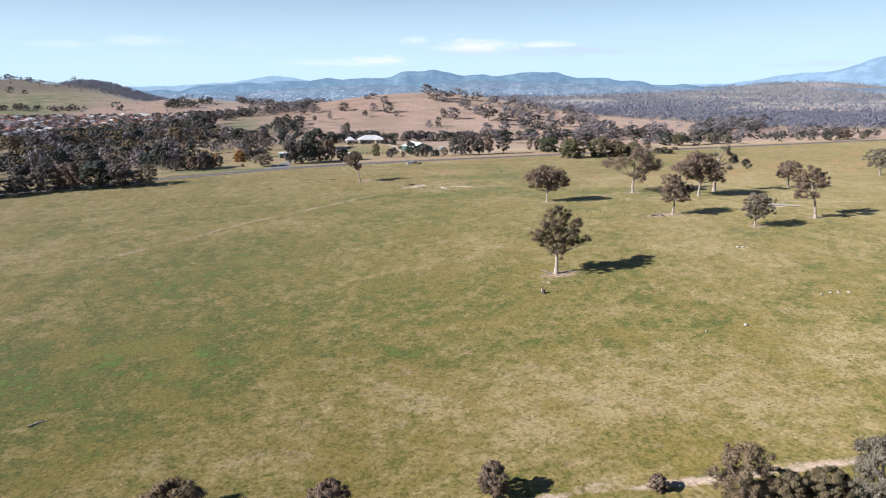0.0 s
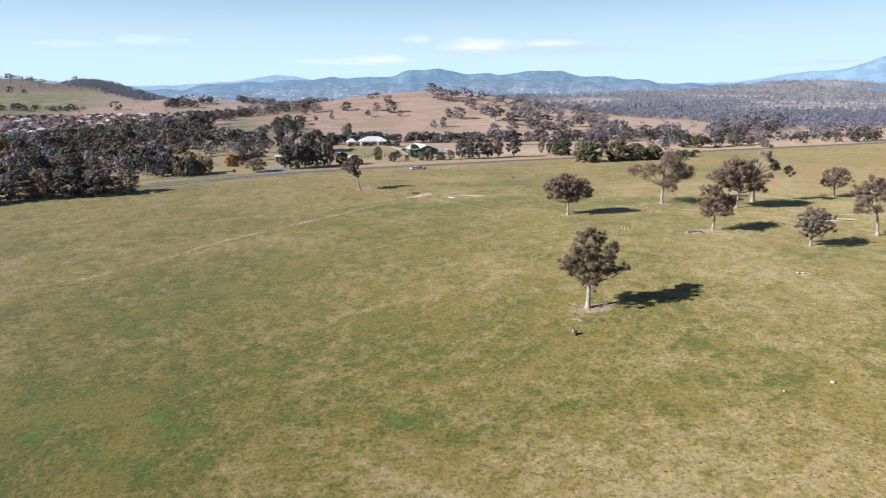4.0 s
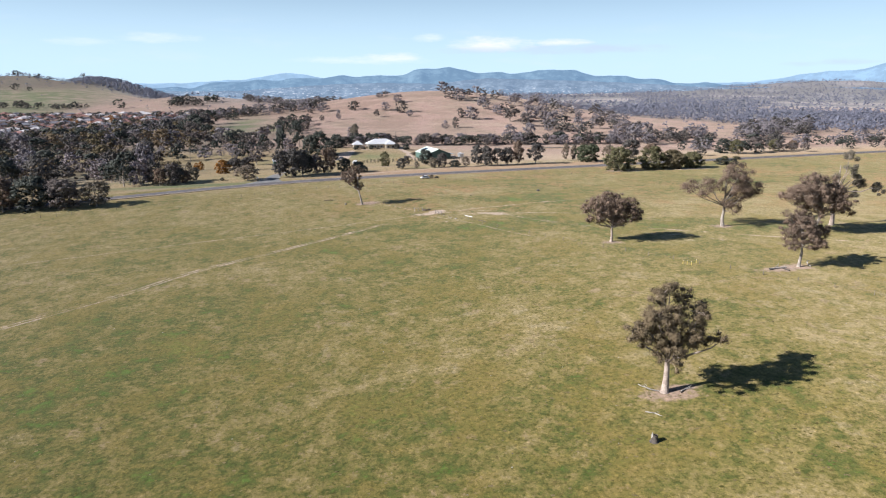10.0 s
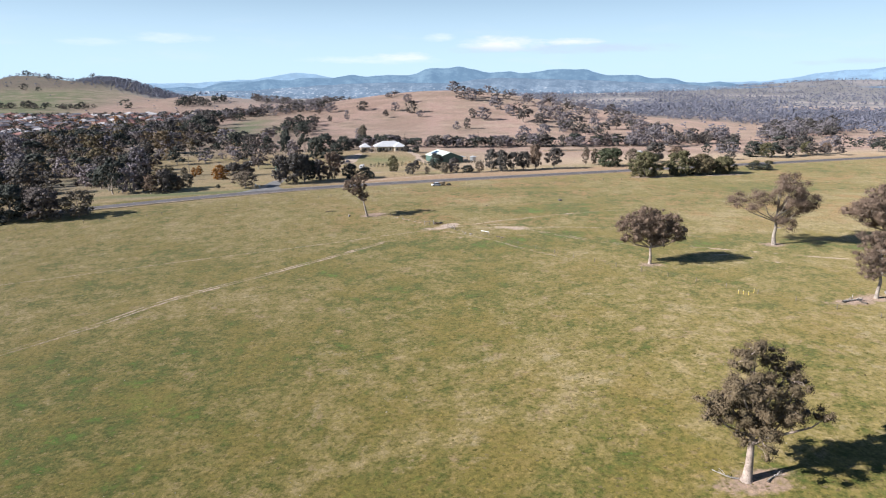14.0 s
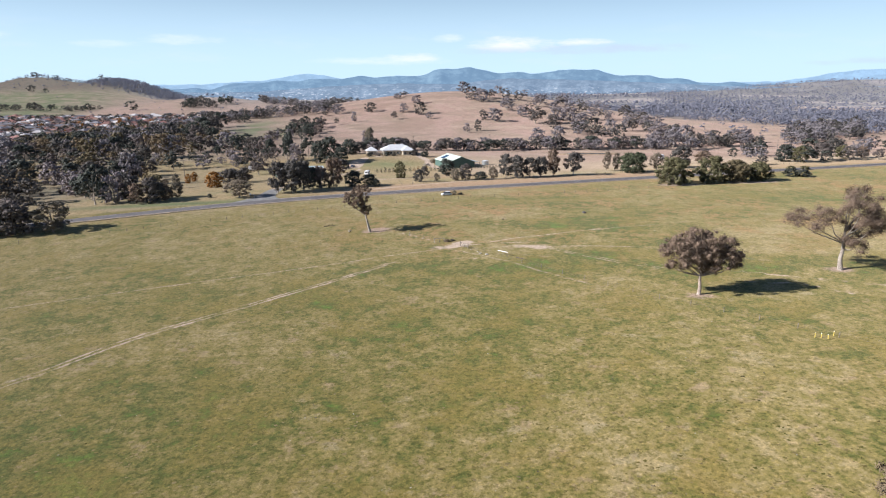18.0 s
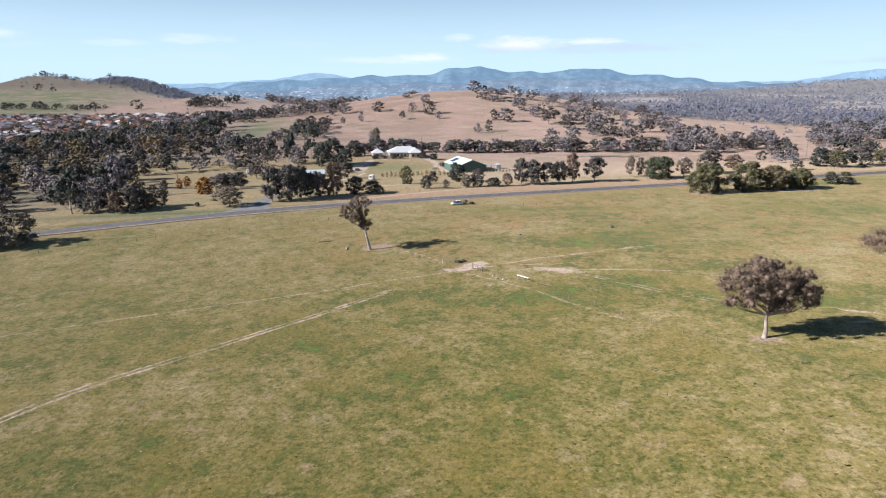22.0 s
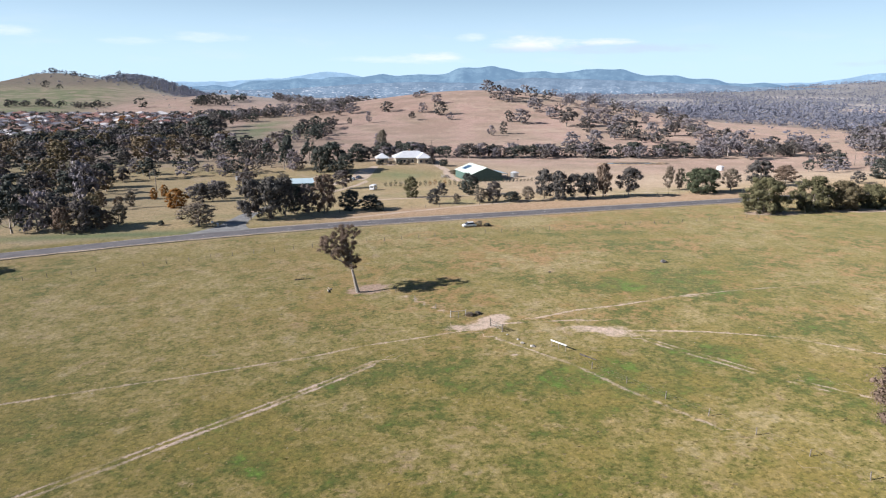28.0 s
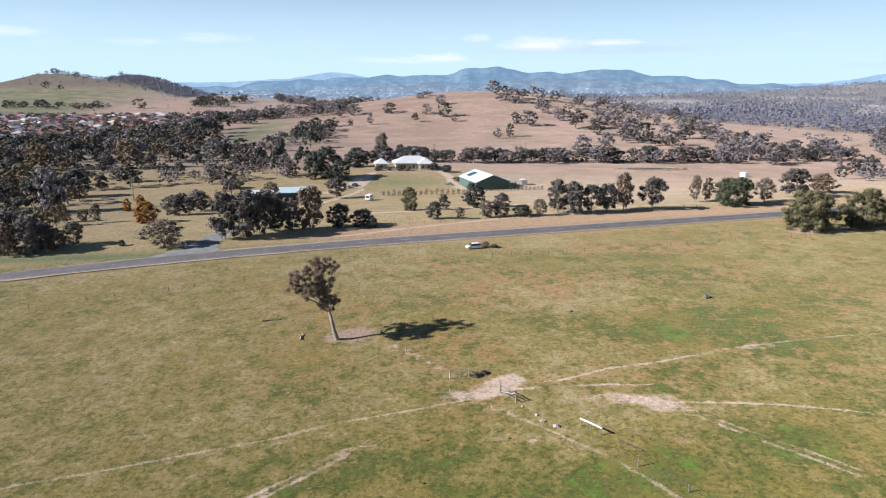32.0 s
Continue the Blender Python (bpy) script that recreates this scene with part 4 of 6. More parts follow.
plant([(-70, 253, 6.9, 7.2), (-94, 309, 5, 3.6), (-93, 294, 4.8, 3)], "a", "autumn trees", "in dry grass near the driveway")
plant([(-158, 162, 9.2, 12), (-147, 168, 13, 13.6), (-136, 169, 12.8, 12.3), (-125, 169, 13.1, 13.7), (-113, 168, 11.2, 12.4), (-102, 170, 9.9, 11.1), (-170, 158, 12, 13), (-184, 154, 12, 12), (-198, 150, 11, 13), (-120, 178, 10, 11),
       (-141, 178, 12, 11), (-160, 176, 12, 12), (-178, 171, 12, 12)], "ggbdgydgbg", "row of gums by the paddock", "casting shade at the paddock's edge")

# ---- far trees ----
def simple_tree(seed, fine, spread=8.8, clear=0.1):
    """A light tree for far off, 10 m high: trunk with a few limbs, foliage bunches and leaf sprays."""
    if fine:
        return grow(seed, 10.0, spread, clear, 7, 6, 620, 0.48, sides=3, ragged=0.22, spray=1.75, core=1, every=1, fill=0.55)
    return grow(seed, 10.0, spread, clear, 5, 5, 170, 0.68, sides=3, ragged=0.2, spray=2.0, core=1, every=1, fill=0.58)


def far_meshes(tag, leaf, bark, seed, n, fine):
    out = []
    for i in range(n):
        wt, wl, cr = simple_tree(seed + i, fine, 8.8, (0.05, 0.14, 0.22, 0.08)[i % 4])
        out.append([("trunk", mesh_np(tag, *(joined([wt, *wl]) if fine else wt), bark)), ("crown", smooth(mesh_np(tag, *cr, leaf)))])
    return out


LOW_GUM = far_meshes("low_gum", LEAF_DUSK, BARK_GREY, 230, 3, False)
LOW_OLIVE = far_meshes("low_olive", LEAF_GUM, BARK_GREY, 250, 3, False)
FAR_OLIVE = far_meshes("far_olive", LEAF_GUM, BARK_GREY, 254, 3, True)
LOW_DARK = far_meshes("low_dark", LEAF_DEEP, BARK_GREY, 236, 3, False)
LOW_GREY = far_meshes("low_grey", LEAF_SILVER, BARK_GREY, 240, 3, False)
LOW_AUTUMN = far_meshes("low_autumn", LEAF_AUTUMN, BARK_GREY, 244, 2, False)
FAR_GUM = far_meshes("far_gum", LEAF_DUSK, BARK_GREY, 200, 4, True)
FAR_DARK = far_meshes("far_dark", LEAF_DEEP, BARK_GREY, 210, 3, True)
FAR_GREY = far_meshes("far_grey", LEAF_SILVER, BARK_GREY, 220, 4, True)


def arrays(me):
    v, q = np.empty(len(me.vertices) * 3, np.float32), np.empty(len(me.loops), np.int32)
    me.vertices.foreach_get("co", v)
    me.loops.foreach_get("vertex_index", q)
    return v.reshape(-1, 3), q.reshape(-1, 4)


def scatter(n, inside, kinds, hmin, hmax, group, label, seed, gap=5.0, mass=""):
    """Trees at random places; mass: the name of one joined wood instead of single trees."""
    rng = random.Random(seed)
    done, tries, wood = [], 0, {}
    while len(done) < n and tries < n * 60:
        tries += 1
        p = inside(rng)
        if p is None or any((p[0] - q[0]) ** 2 + (p[1] - q[1]) ** 2 < gap * gap for q in done[-80:]):
            continue
        done.append(p)
        H = rng.uniform(hmin, hmax)
        S = H * rng.uniform(0.9, 1.25)
        ms = kinds[rng.randrange(len(kinds))]
        pick, turn = ms[rng.randrange(len(ms))], rng.uniform(0, 360)
        if not mass:
            tree("tree", pick, p[0], p[1], turn, (S / 8, S / 8, H / 10), label, "tree", group)
            continue
        c, s = math.cos(turn), math.sin(turn)
        for _, me in pick:
            v, q = arrays(me)
            v = (v * (S / 8, S / 8, H / 10)) @ np.array([[c, s, 0], [-s, c, 0], [0, 0, 1]]) + (p[0], p[1], zat(*p) - 0.12)
            wood.setdefault(me.materials[0].name, []).append((v, q))
    if mass:
        V, Q = joined([joined(w) for w in wood.values()])
        me = mesh_np(mass, V, Q, bpy.data.materials[next(iter(wood))])
        for name in list(wood)[1:]:
            me.materials.append(bpy.data.materials[name])
        me.polygons.foreach_set("material_index", np.repeat(np.arange(len(wood), dtype=np.int32), [sum(len(q) for _, q in w) for w in wood.values()]))
        tagged(new(mass, me), label, "woodland", kind="stuff")
    return done


def in_quad(a, b, c, d, avoid=None):
    def pick(rng):
        u, v = rng.random(), rng.random()
        x = (a[0] * (1 - u) + b[0] * u) * (1 - v) + (d[0] * (1 - u) + c[0] * u) * v
        y = (a[1] * (1 - u) + b[1] * u) * (1 - v) + (d[1] * (1 - u) + c[1] * u) * v
        return None if avoid and avoid(x, y) else (x, y)
    return pick


FAIRWAY = lambda x, y: ((x + 148 + (y - 720) * 0.16) / 30) ** 2 + ((y - 720) / 150) ** 2 < 1
scatter(30, in_quad((-100, 640), (-60, 620), (-60, 780), (-105, 800)), [LOW_GUM, LOW_DARK], 8, 12, "", "dark gum clump at the foot of the hill", 10, 7, "fairway_woodland")
scatter(84, in_quad((-24, 470), (232, 480), (240, 505), (-20, 492)), [FAR_DARK, FAR_GUM, FAR_GREY], 6, 10.5, "creek-side trees", "dark creek-side tree in a dense line", 12, 4)
scatter(24, in_quad((215, 455), (340, 500), (350, 560), (220, 520)), [FAR_GREY, FAR_GUM], 7, 13, "creek-side trees", "pale gum along the creek flat", 13, 5)
scatter(40, in_quad((220, 340), (520, 440), (560, 520), (240, 400)), [LOW_GREY, LOW_GUM, LOW_DARK], 6, 12, "", "gums dotted over pale grassland beyond the road", 18, 10, "flat_woodland")
scatter(16, in_quad((205, 292), (520, 378), (520, 392), (205, 305)), [FAR_DARK, FAR_GUM], 5, 9, "trees along the far verge", "dark tree along the far road verge", 19, 9)


def stand(rows, kinds, group, label):
    """Single trees: x, y, height, spread."""
    for i, (x, y, H, S) in enumerate(rows):
        ms = kinds[i % len(kinds)]
        tree("tree", ms[(i * 7 + 3) % len(ms)], x, y, i * 77, (S / 8, S / 8, H / 10), label, "tree", group)


stand([(-104, 240, 7.8, 7.6), (-98, 252, 7.4, 5.4), (-129, 297, 13.3, 10.3), (-121, 294, 17.6, 10.3), (-147, 310, 11.6, 11.3), (-168, 362, 12.4, 12.0), (-150, 296, 12, 12), (-170, 318, 12, 11), (-140, 262, 10, 10), (-165, 275, 12, 12), (-120, 238, 9, 9), (-190, 300, 13, 13), (-185, 345, 13, 12), (-215, 330, 13, 14), (-112, 226, 9, 10), (-128, 247, 11, 11), (-136, 282, 13, 13), (-158, 330, 13, 13), (-117, 268, 8, 8), (-178, 262, 12, 12), (-135, 224, 10, 11), (-155, 240, 11, 12), (-106, 214, 15, 10), (-99, 215, 12.6, 9), (-93, 216, 11, 8), (-84, 217, 10, 7.4), (-170, 238, 15, 14), (-186, 252, 15, 14), (-160, 258, 14, 13), (-200, 272, 16, 15), (-175, 297, 15, 14), (-196, 322, 15, 14), (-148, 226, 13, 12)],
      [FAR_GUM, FAR_OLIVE, FAR_DARK, FAR_GREY], "woodland beyond the road", "grey-green gum in open woodland past the road")
stand([(-88, 383, 8.3, 5.7), (-67, 344, 9.0, 8.2), (-59, 407, 16.4, 9.2), (-53, 402, 12.5, 7.9), (-50, 405, 8.2, 6.7), (-47, 426, 13.9, 9.1), (-87, 499, 12.6, 7.6), (-98, 492, 11.6, 10.5), (-80, 442, 5.5, 5.4), (-77, 324, 5.4, 5.7), (-64, 290, 6, 6), (-80, 316, 4.9, 4.7),
       (-78, 294, 5.3, 4.7), (-141, 448, 8.3, 7.4), (-129, 393, 6.0, 5.3), (-143, 402, 8.0, 6.6), (-90, 444, 6.9, 6.8), (-67, 589, 14.0, 11.9), (-86, 621, 9.9, 8.7), (-86, 399, 4.9, 5.4)],
      [FAR_GREY, FAR_GUM, FAR_DARK], "trees round the long shed", "small grey-green gum round the long shed")
stand([(-210, 422, 16.1, 15.7), (-202, 443, 15.3, 13.3), (-194, 448, 13.8, 12.8), (-190, 457, 14.8, 12.4), (-167, 448, 10.4, 8.8), (-156, 454, 16.9, 17.1), (-149, 457, 15.6, 13.8), (-140, 496, 10.9, 9.8), (-130, 496, 10.1, 9.1), (-144, 486, 9.1, 8.1), (-124, 514, 14.5, 11.8),
       (-113, 500, 13.3, 10.7), (-104, 499, 11.0, 9.9), (-230, 440, 15, 14), (-250, 430, 15, 15), (-225, 400, 14, 14), (-245, 385, 14, 14), (-270, 400, 15, 15), (-265, 450, 15, 15)],
      [FAR_GUM, FAR_OLIVE, FAR_GREY, FAR_DARK], "woodland beyond the road", "dusky rounded gum bordering dry grassland")
stand([(-166, 591, 15.8, 14.5), (-151, 590, 14.0, 12.7), (-191, 591, 18.6, 16.3), (-191, 701, 17.8, 16.3), (-180, 709, 18.1, 16.5), (-192, 794, 19.0, 17.3), (-185, 856, 10.9, 13.3), (-173, 848, 10.8, 13.2), (-201, 866, 9.7, 12.1), (-178, 670, 16, 14), (-186, 745, 17, 15), (-184, 640, 16, 15)],
      [FAR_GUM, FAR_DARK], "trees along the fairway", "tall dusky gum lining a mown fairway")
stand([(123, 950, 18, 18), (35, 965, 7, 11), (25, 945, 7, 11), (128, 894, 17.4, 18.4), (139, 879, 18.6, 18.1), (155, 910, 11.8, 14.4), (50, 878, 11.4, 13.8), (51, 802, 15.5, 13.9), (31, 823, 12.0, 11.6), (18, 776, 10.0, 7.3), (-30, 773, 12.4, 6.1), (-12, 847, 12.3, 16.0), (-55, 858, 13.8, 16.1),
       (-71, 850, 6.8, 8.0), (93, 658, 9.6, 7.8), (106, 671, 11.9, 8.5), (60, 771, 8.7, 7.3), (-50, 760, 8.5, 4.8), (-10, 554, 12, 9)],
      [FAR_GREY, FAR_GUM], "gums on the brown hill", "weathered grey gum on the dry brown hill")
stand([(136, 744, 16, 17), (182, 729, 19, 19), (209, 740, 18, 19), (228, 755, 17, 20), (124, 754, 12.2, 9.5), (164, 820, 16.0, 18), (217, 668, 18, 20), (225, 647, 16, 16), (232, 610, 18, 14.5), (164, 555, 15, 12.2), (192, 688, 15, 15), (141, 534, 15, 13.4), (270, 674, 13.2, 10.7), (278, 674, 13.3, 10.8),
       (311, 726, 13.1, 15.1), (288, 628, 14.4, 18), (290, 595, 13.6, 14.2), (249, 498, 17, 14.2), (277, 537, 16, 15.4), (258, 480, 14, 13), (370, 599, 8.9, 5.8), (286, 454, 5.2, 3.6), (266, 409, 9.2, 7.1), (348, 538, 7.1, 6.9)],
      [FAR_GREY, FAR_GUM, FAR_GREY], "gums on the lower slopes", "broad silvery gum on dry lower slopes")
scatter(165, in_quad((-320, 500), (-180, 550), (-205, 840), (-300, 600), FAIRWAY), [LOW_GUM, LOW_DARK, LOW_OLIVE, LOW_GREY], 9, 13, "", "dusky olive gum woodland crowding below the town", 5, 8, "town_woodland")
scatter(80, in_quad((-420, 330), (-260, 330), (-260, 500), (-420, 480)), [LOW_GUM, LOW_OLIVE, LOW_DARK, LOW_GREY], 9, 13, "", "dusky olive gum woodland crowding the valley", 6, 11, "west_woodland")
scatter(60, in_quad((-330, 180), (-200, 200), (-200, 320), (-360, 330)), [LOW_GUM, LOW_OLIVE, LOW_DARK, LOW_GREY], 10, 15, "", "shadowy gums in open woodland past the road", 7, 10, "valley_woodland")
scatter(60, in_quad((-230, 890), (-60, 880), (-70, 960), (-260, 960)), [LOW_GUM, LOW_GREY], 9, 14, "", "gums along the crest of the brown hill", 17, 8, "hill_woodland")
scatter(44, in_quad((160, 780), (340, 740), (370, 930), (165, 960)), [LOW_GREY, LOW_GREY, LOW_GUM], 9, 15, "", "grey gums scattered on dry brown hillside", 15, 13, "hill_woodland")
scatter(11, in_quad((230, 560), (330, 590), (320, 740), (190, 650)), [LOW_GREY, LOW_GUM], 9, 15, "", "grey gums on the dry lower hillside", 14, 10, "hill_woodland")


scatter(75, in_quad((352, 505), (470, 572), (640, 810), (445, 655)), [LOW_GREY, LOW_GUM, LOW_GREY], 9, 14, "", "grey gums massed beside the pale field", 51, 8, "field_woodland")
scatter(26, in_quad((-375, 1225), (-300, 1215), (-285, 1330), (-360, 1330)), [LOW_DARK, LOW_GUM], 9, 14, "", "dark gums on the saddle behind the town", 52, 9, "saddle_woodland")
scatter(46, in_quad((-250, 1330), (-60, 1120), (-40, 1190), (-250, 1420)), [LOW_GUM, LOW_GREY], 9, 15, "", "dusky gums along the skyline of the brown ridge", 53, 9, "ridge_woodland")
scatter(34, in_quad((-780, 1390), (-560, 1330), (-560, 1400), (-790, 1450)), [LOW_GUM, LOW_DARK], 8, 14, "", "dark gums along the foot of the green hill", 54, 8, "foothill_woodland")
stand([(-455, 1247, 18, 20), (-925, 1862, 20, 22), (-880, 1840, 12, 14), (-975, 2455, 24, 24), (-1190, 2440, 16, 22), (-1180, 2440, 14, 16), (-1120, 2440, 15, 26), (-1085, 2440, 13, 22), (-1285, 2450, 12, 14), (-1010, 2452, 13, 26)],
      [LOW_DARK, LOW_GUM], "trees on the green hill", "dark round gum on the open hillside")


scatter(78, in_quad((-270, 420), (-82, 478), (-100, 640), (-310, 560), lambda x, y: FAIRWAY(x, y)), [LOW_GUM, LOW_DARK, LOW_OLIVE, LOW_GREY], 7, 13, "", "dusky gums among paddocks below the town", 61, 11, "paddock_woodland")
scatter(40, in_quad((-240, 292), (-122, 300), (-112, 430), (-260, 430)), [LOW_DARK, LOW_GUM, LOW_OLIVE], 6, 12, "", "dark rounded gums at the edge of a golden field", 62, 10, "field_edge_woodland")
scatter(22, in_quad((-118, 380), (-62, 392), (-66, 470), (-120, 470)), [LOW_GREY, LOW_GUM, LOW_DARK], 4, 9, "", "small grey gums on the far side of a golden field", 63, 8, "small_gums")


def far_woods():
    """The wooded plain and hills far off, as one mass of little trees."""
    rng = np.random.default_rng(77)
    shapes = [grow(300 + i, 10.0, 8.8, 0.05, 1, 2, 7, 1.1, sides=3, spray=3.4, core=1, every=1, fill=0.72)[2] for i in range(5)]
    fuller = [grow(310 + i, 10.0, 8.8, 0.08, 3, 2, 28, 0.9, sides=3, spray=2.5, core=1, every=1, fill=0.55)[2] for i in range(6)]
    V, Q, o = [], [], 0
    spots = []
    for n, x0, x1, y0, y1, lo, hi in ((3300, 300, 1250, 555, 1500, 8, 13), (10500, -300, 3900, 1300, 4250, 10, 15), (700, -500, 300, 1100, 1800, 8, 13), (1500, -1400, -600, 1900, 2620, 8, 14), (620, -1900, -500, 1300, 2600, 3, 8)):
        k = 0
        x, y = rng.uniform(x0, x1, n * 5), rng.uniform(y0, y1, n * 5)
        keep = rng.random(n * 5) < woods(x, y) + (0.04 if x0 == -1700 else 0.012)
        x, y = x[keep][:n], y[keep][:n]
        spots += [(a, b, c) for a, b, c in zip(x, y, rng.uniform(lo, hi, len(x)))]
    for x, y, H in spots:
        v, q = fuller[int(rng.integers(6))] if y < 1100 else shapes[int(rng.integers(5))]
        a = rng.uniform(0, 6.28)
        c, s = math.cos(a), math.sin(a)
        w = v @ np.array([[c, s, 0], [-s, c, 0], [0, 0, 1]])
        V.append(w * np.array([H / 7.0, H / 7.0, H / 10]) + (x, y, zat(x, y) - 0.8))
        Q.append(q + o)
        o += len(v)
    ob = new("far_woods", mesh_np("far_woods", np.concatenate(V), np.concatenate(Q), LEAF_FAR_HAZE))
    tagged(ob, "gum woodland covering distant plain and hills, leaf colour blue-greyed for haze", "woodland", kind="stuff")


far_woods()

# ---- mountains behind everything ----
def sep_z(nt, p):
    n = nt.nodes.new("ShaderNodeSeparateXYZ")
    nt.links.new(p, n.inputs[0])
    return n.outputs[2]


def ridge(name, depth, profile, rough, colour, haze_glow, seed, label, town=0.3):
    """A mountain range as a solid ridge: profile is bearing in degrees and crest height in metres."""
    rng = np.random.default_rng(seed)
    az = np.linspace(profile[0][0], profile[-1][0], 420)
    base = np.interp(az, [p[0] for p in profile], [p[1] for p in profile])
    k = np.ones(5) / 5
    base = np.convolve(np.pad(base, 2, "edge"), k, "valid")
    jag = sum(rng.normal() * np.sin(az * f + rng.uniform(0, 6.3)) / f for f in (1.1, 1.9, 2.9, 4.3, 6.1, 9.7, 15.0, 24.0, 37.0))
    crest = base + jag * rough
    rows = []
    for j, u in enumerate(np.linspace(0, 1, 12)):
        fold = sum(np.sin(az * f + j * g + f * 3 + 2 * np.sin(az * f * 0.37)) / f for f, g in ((0.9, 0.25), (2.3, -0.4), (5.1, 0.6))) * 7 * math.sin(math.pi * u)
        spur = sum(np.sin(az * f + g + 5.5 * (1 - u) * k + 1.7 * np.sin(az * f * 0.31 + g + 2 * u)) * w for f, g, w, k in ((1.3, seed, 1.0, 0.6), (2.9, 2.0 * seed, 0.6, -0.8), (6.3, 3.0, 0.4, 1.0))) * math.sin(math.pi * u ** 0.8)
        r = depth - 520 * (1 - u) ** 1.2 + fold * 2.0 + spur * 26
        z = -30 + (crest + 30) * u ** 1.15 + fold * 0.25 * (1 - u) + spur * 3 * (1 - u)
        rows.append(np.stack([r * np.sin(np.radians(az)), r * np.cos(np.radians(az)), z], 1))
    rows.append(rows[-1] * (1.06, 1.06, 0) + (0, 0, -60))
    V = np.concatenate(rows)
    n = len(az)
    i = (np.arange(len(rows) - 1)[:, None] * n + np.arange(n - 1)[None, :]).ravel()

    def paint(nt):
        p = place(nt)
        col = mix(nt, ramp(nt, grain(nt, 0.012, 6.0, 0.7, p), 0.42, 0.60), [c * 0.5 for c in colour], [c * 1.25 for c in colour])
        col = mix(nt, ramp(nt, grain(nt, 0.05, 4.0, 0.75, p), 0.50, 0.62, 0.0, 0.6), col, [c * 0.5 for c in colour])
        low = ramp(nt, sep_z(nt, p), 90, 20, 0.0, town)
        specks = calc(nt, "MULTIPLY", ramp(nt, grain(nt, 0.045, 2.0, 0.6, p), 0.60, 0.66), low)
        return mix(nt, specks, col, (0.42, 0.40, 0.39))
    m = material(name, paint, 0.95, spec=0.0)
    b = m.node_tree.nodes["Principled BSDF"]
    # bluish paint and an even blue emission stand in for distance haze
    b.inputs["Emission Color"].default_value, b.inputs["Emission Strength"].default_value = (*haze_glow, 1), 1.0
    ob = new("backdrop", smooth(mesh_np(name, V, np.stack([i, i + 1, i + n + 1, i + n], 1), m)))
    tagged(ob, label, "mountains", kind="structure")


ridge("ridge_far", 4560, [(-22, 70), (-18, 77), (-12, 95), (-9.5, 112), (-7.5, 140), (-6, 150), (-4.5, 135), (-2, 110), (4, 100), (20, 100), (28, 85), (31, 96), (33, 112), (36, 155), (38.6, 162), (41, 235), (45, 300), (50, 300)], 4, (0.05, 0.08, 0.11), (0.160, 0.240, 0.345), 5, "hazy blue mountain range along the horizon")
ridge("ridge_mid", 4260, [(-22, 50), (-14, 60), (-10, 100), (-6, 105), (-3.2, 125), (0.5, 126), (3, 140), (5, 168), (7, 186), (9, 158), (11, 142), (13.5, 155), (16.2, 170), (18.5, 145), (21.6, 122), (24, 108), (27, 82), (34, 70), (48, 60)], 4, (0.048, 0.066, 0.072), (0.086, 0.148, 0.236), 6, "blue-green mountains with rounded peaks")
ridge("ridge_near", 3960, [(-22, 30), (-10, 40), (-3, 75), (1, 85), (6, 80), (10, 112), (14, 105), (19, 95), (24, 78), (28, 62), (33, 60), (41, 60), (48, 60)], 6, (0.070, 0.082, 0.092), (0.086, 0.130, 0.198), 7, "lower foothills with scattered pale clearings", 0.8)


# ---- buildings ----
def plain_paint(a, b, scale=0.8):
    return mottled(a, b, scale, None)


def ribs(a, b, pitch):
    """Corrugated sheet: fine ribs and weathering."""
    def paint(nt):
        co = nt.nodes.new("ShaderNodeTexCoord").outputs["Object"]
        w = nt.nodes.new("ShaderNodeTexWave")
        w.inputs["Scale"].default_value = pitch
        nt.links.new(co, w.inputs["Vector"])
        col = mix(nt, ramp(nt, w.outputs["Fac"], 0.2, 0.9, 0.0, 0.35), a, b)
        return mix(nt, ramp(nt, grain(nt, 0.4, 4.0, 0.6, co), 0.45, 0.7, 0.0, 0.6), col, b)
    return paint


ROOF_WHITE = material("roof_white", ribs((0.54, 0.55, 0.57), (0.42, 0.43, 0.46), 2.0), 0.45, spec=0.4)
ROOF_MINT = material("roof_mint", ribs((0.56, 0.63, 0.56), (0.45, 0.52, 0.46), 2.0), 0.45, spec=0.4)
ROOF_BLUE = material("roof_blue", ribs((0.42, 0.52, 0.56), (0.33, 0.42, 0.46), 2.0), 0.45, spec=0.4)
ROOF_PALE = material("roof_pale", mottled((0.40, 0.38, 0.40), (0.52, 0.50, 0.50), 0.5), 0.7)
ROOF_TILE = material("roof_tile", mottled((0.19, 0.092, 0.082), (0.26, 0.140, 0.125), 0.5, (0.13, 0.08, 0.07)), 0.8)
ROOF_BROWN = material("roof_brown", mottled((0.14, 0.09, 0.075), (0.22, 0.15, 0.12), 0.5), 0.8)
ROOF_GREY = material("roof_grey", mottled((0.12, 0.12, 0.14), (0.19, 0.18, 0.20), 0.5), 0.7)
WALL_GREEN = material("wall_green", ribs((0.060, 0.110, 0.095), (0.085, 0.140, 0.120), 2.5), 0.5)
WALL_CREAM = material("wall_cream", mottled((0.55, 0.49, 0.40), (0.44, 0.38, 0.30), 0.6), 0.8)
WALL_BRICK = material("wall_brick", mottled((0.36, 0.22, 0.16), (0.26, 0.15, 0.11), 1.2), 0.85)
GLASS_DARK = material("window_glass", mottled((0.03, 0.035, 0.045), (0.05, 0.055, 0.07), 0.5), 0.12, spec=0.6)
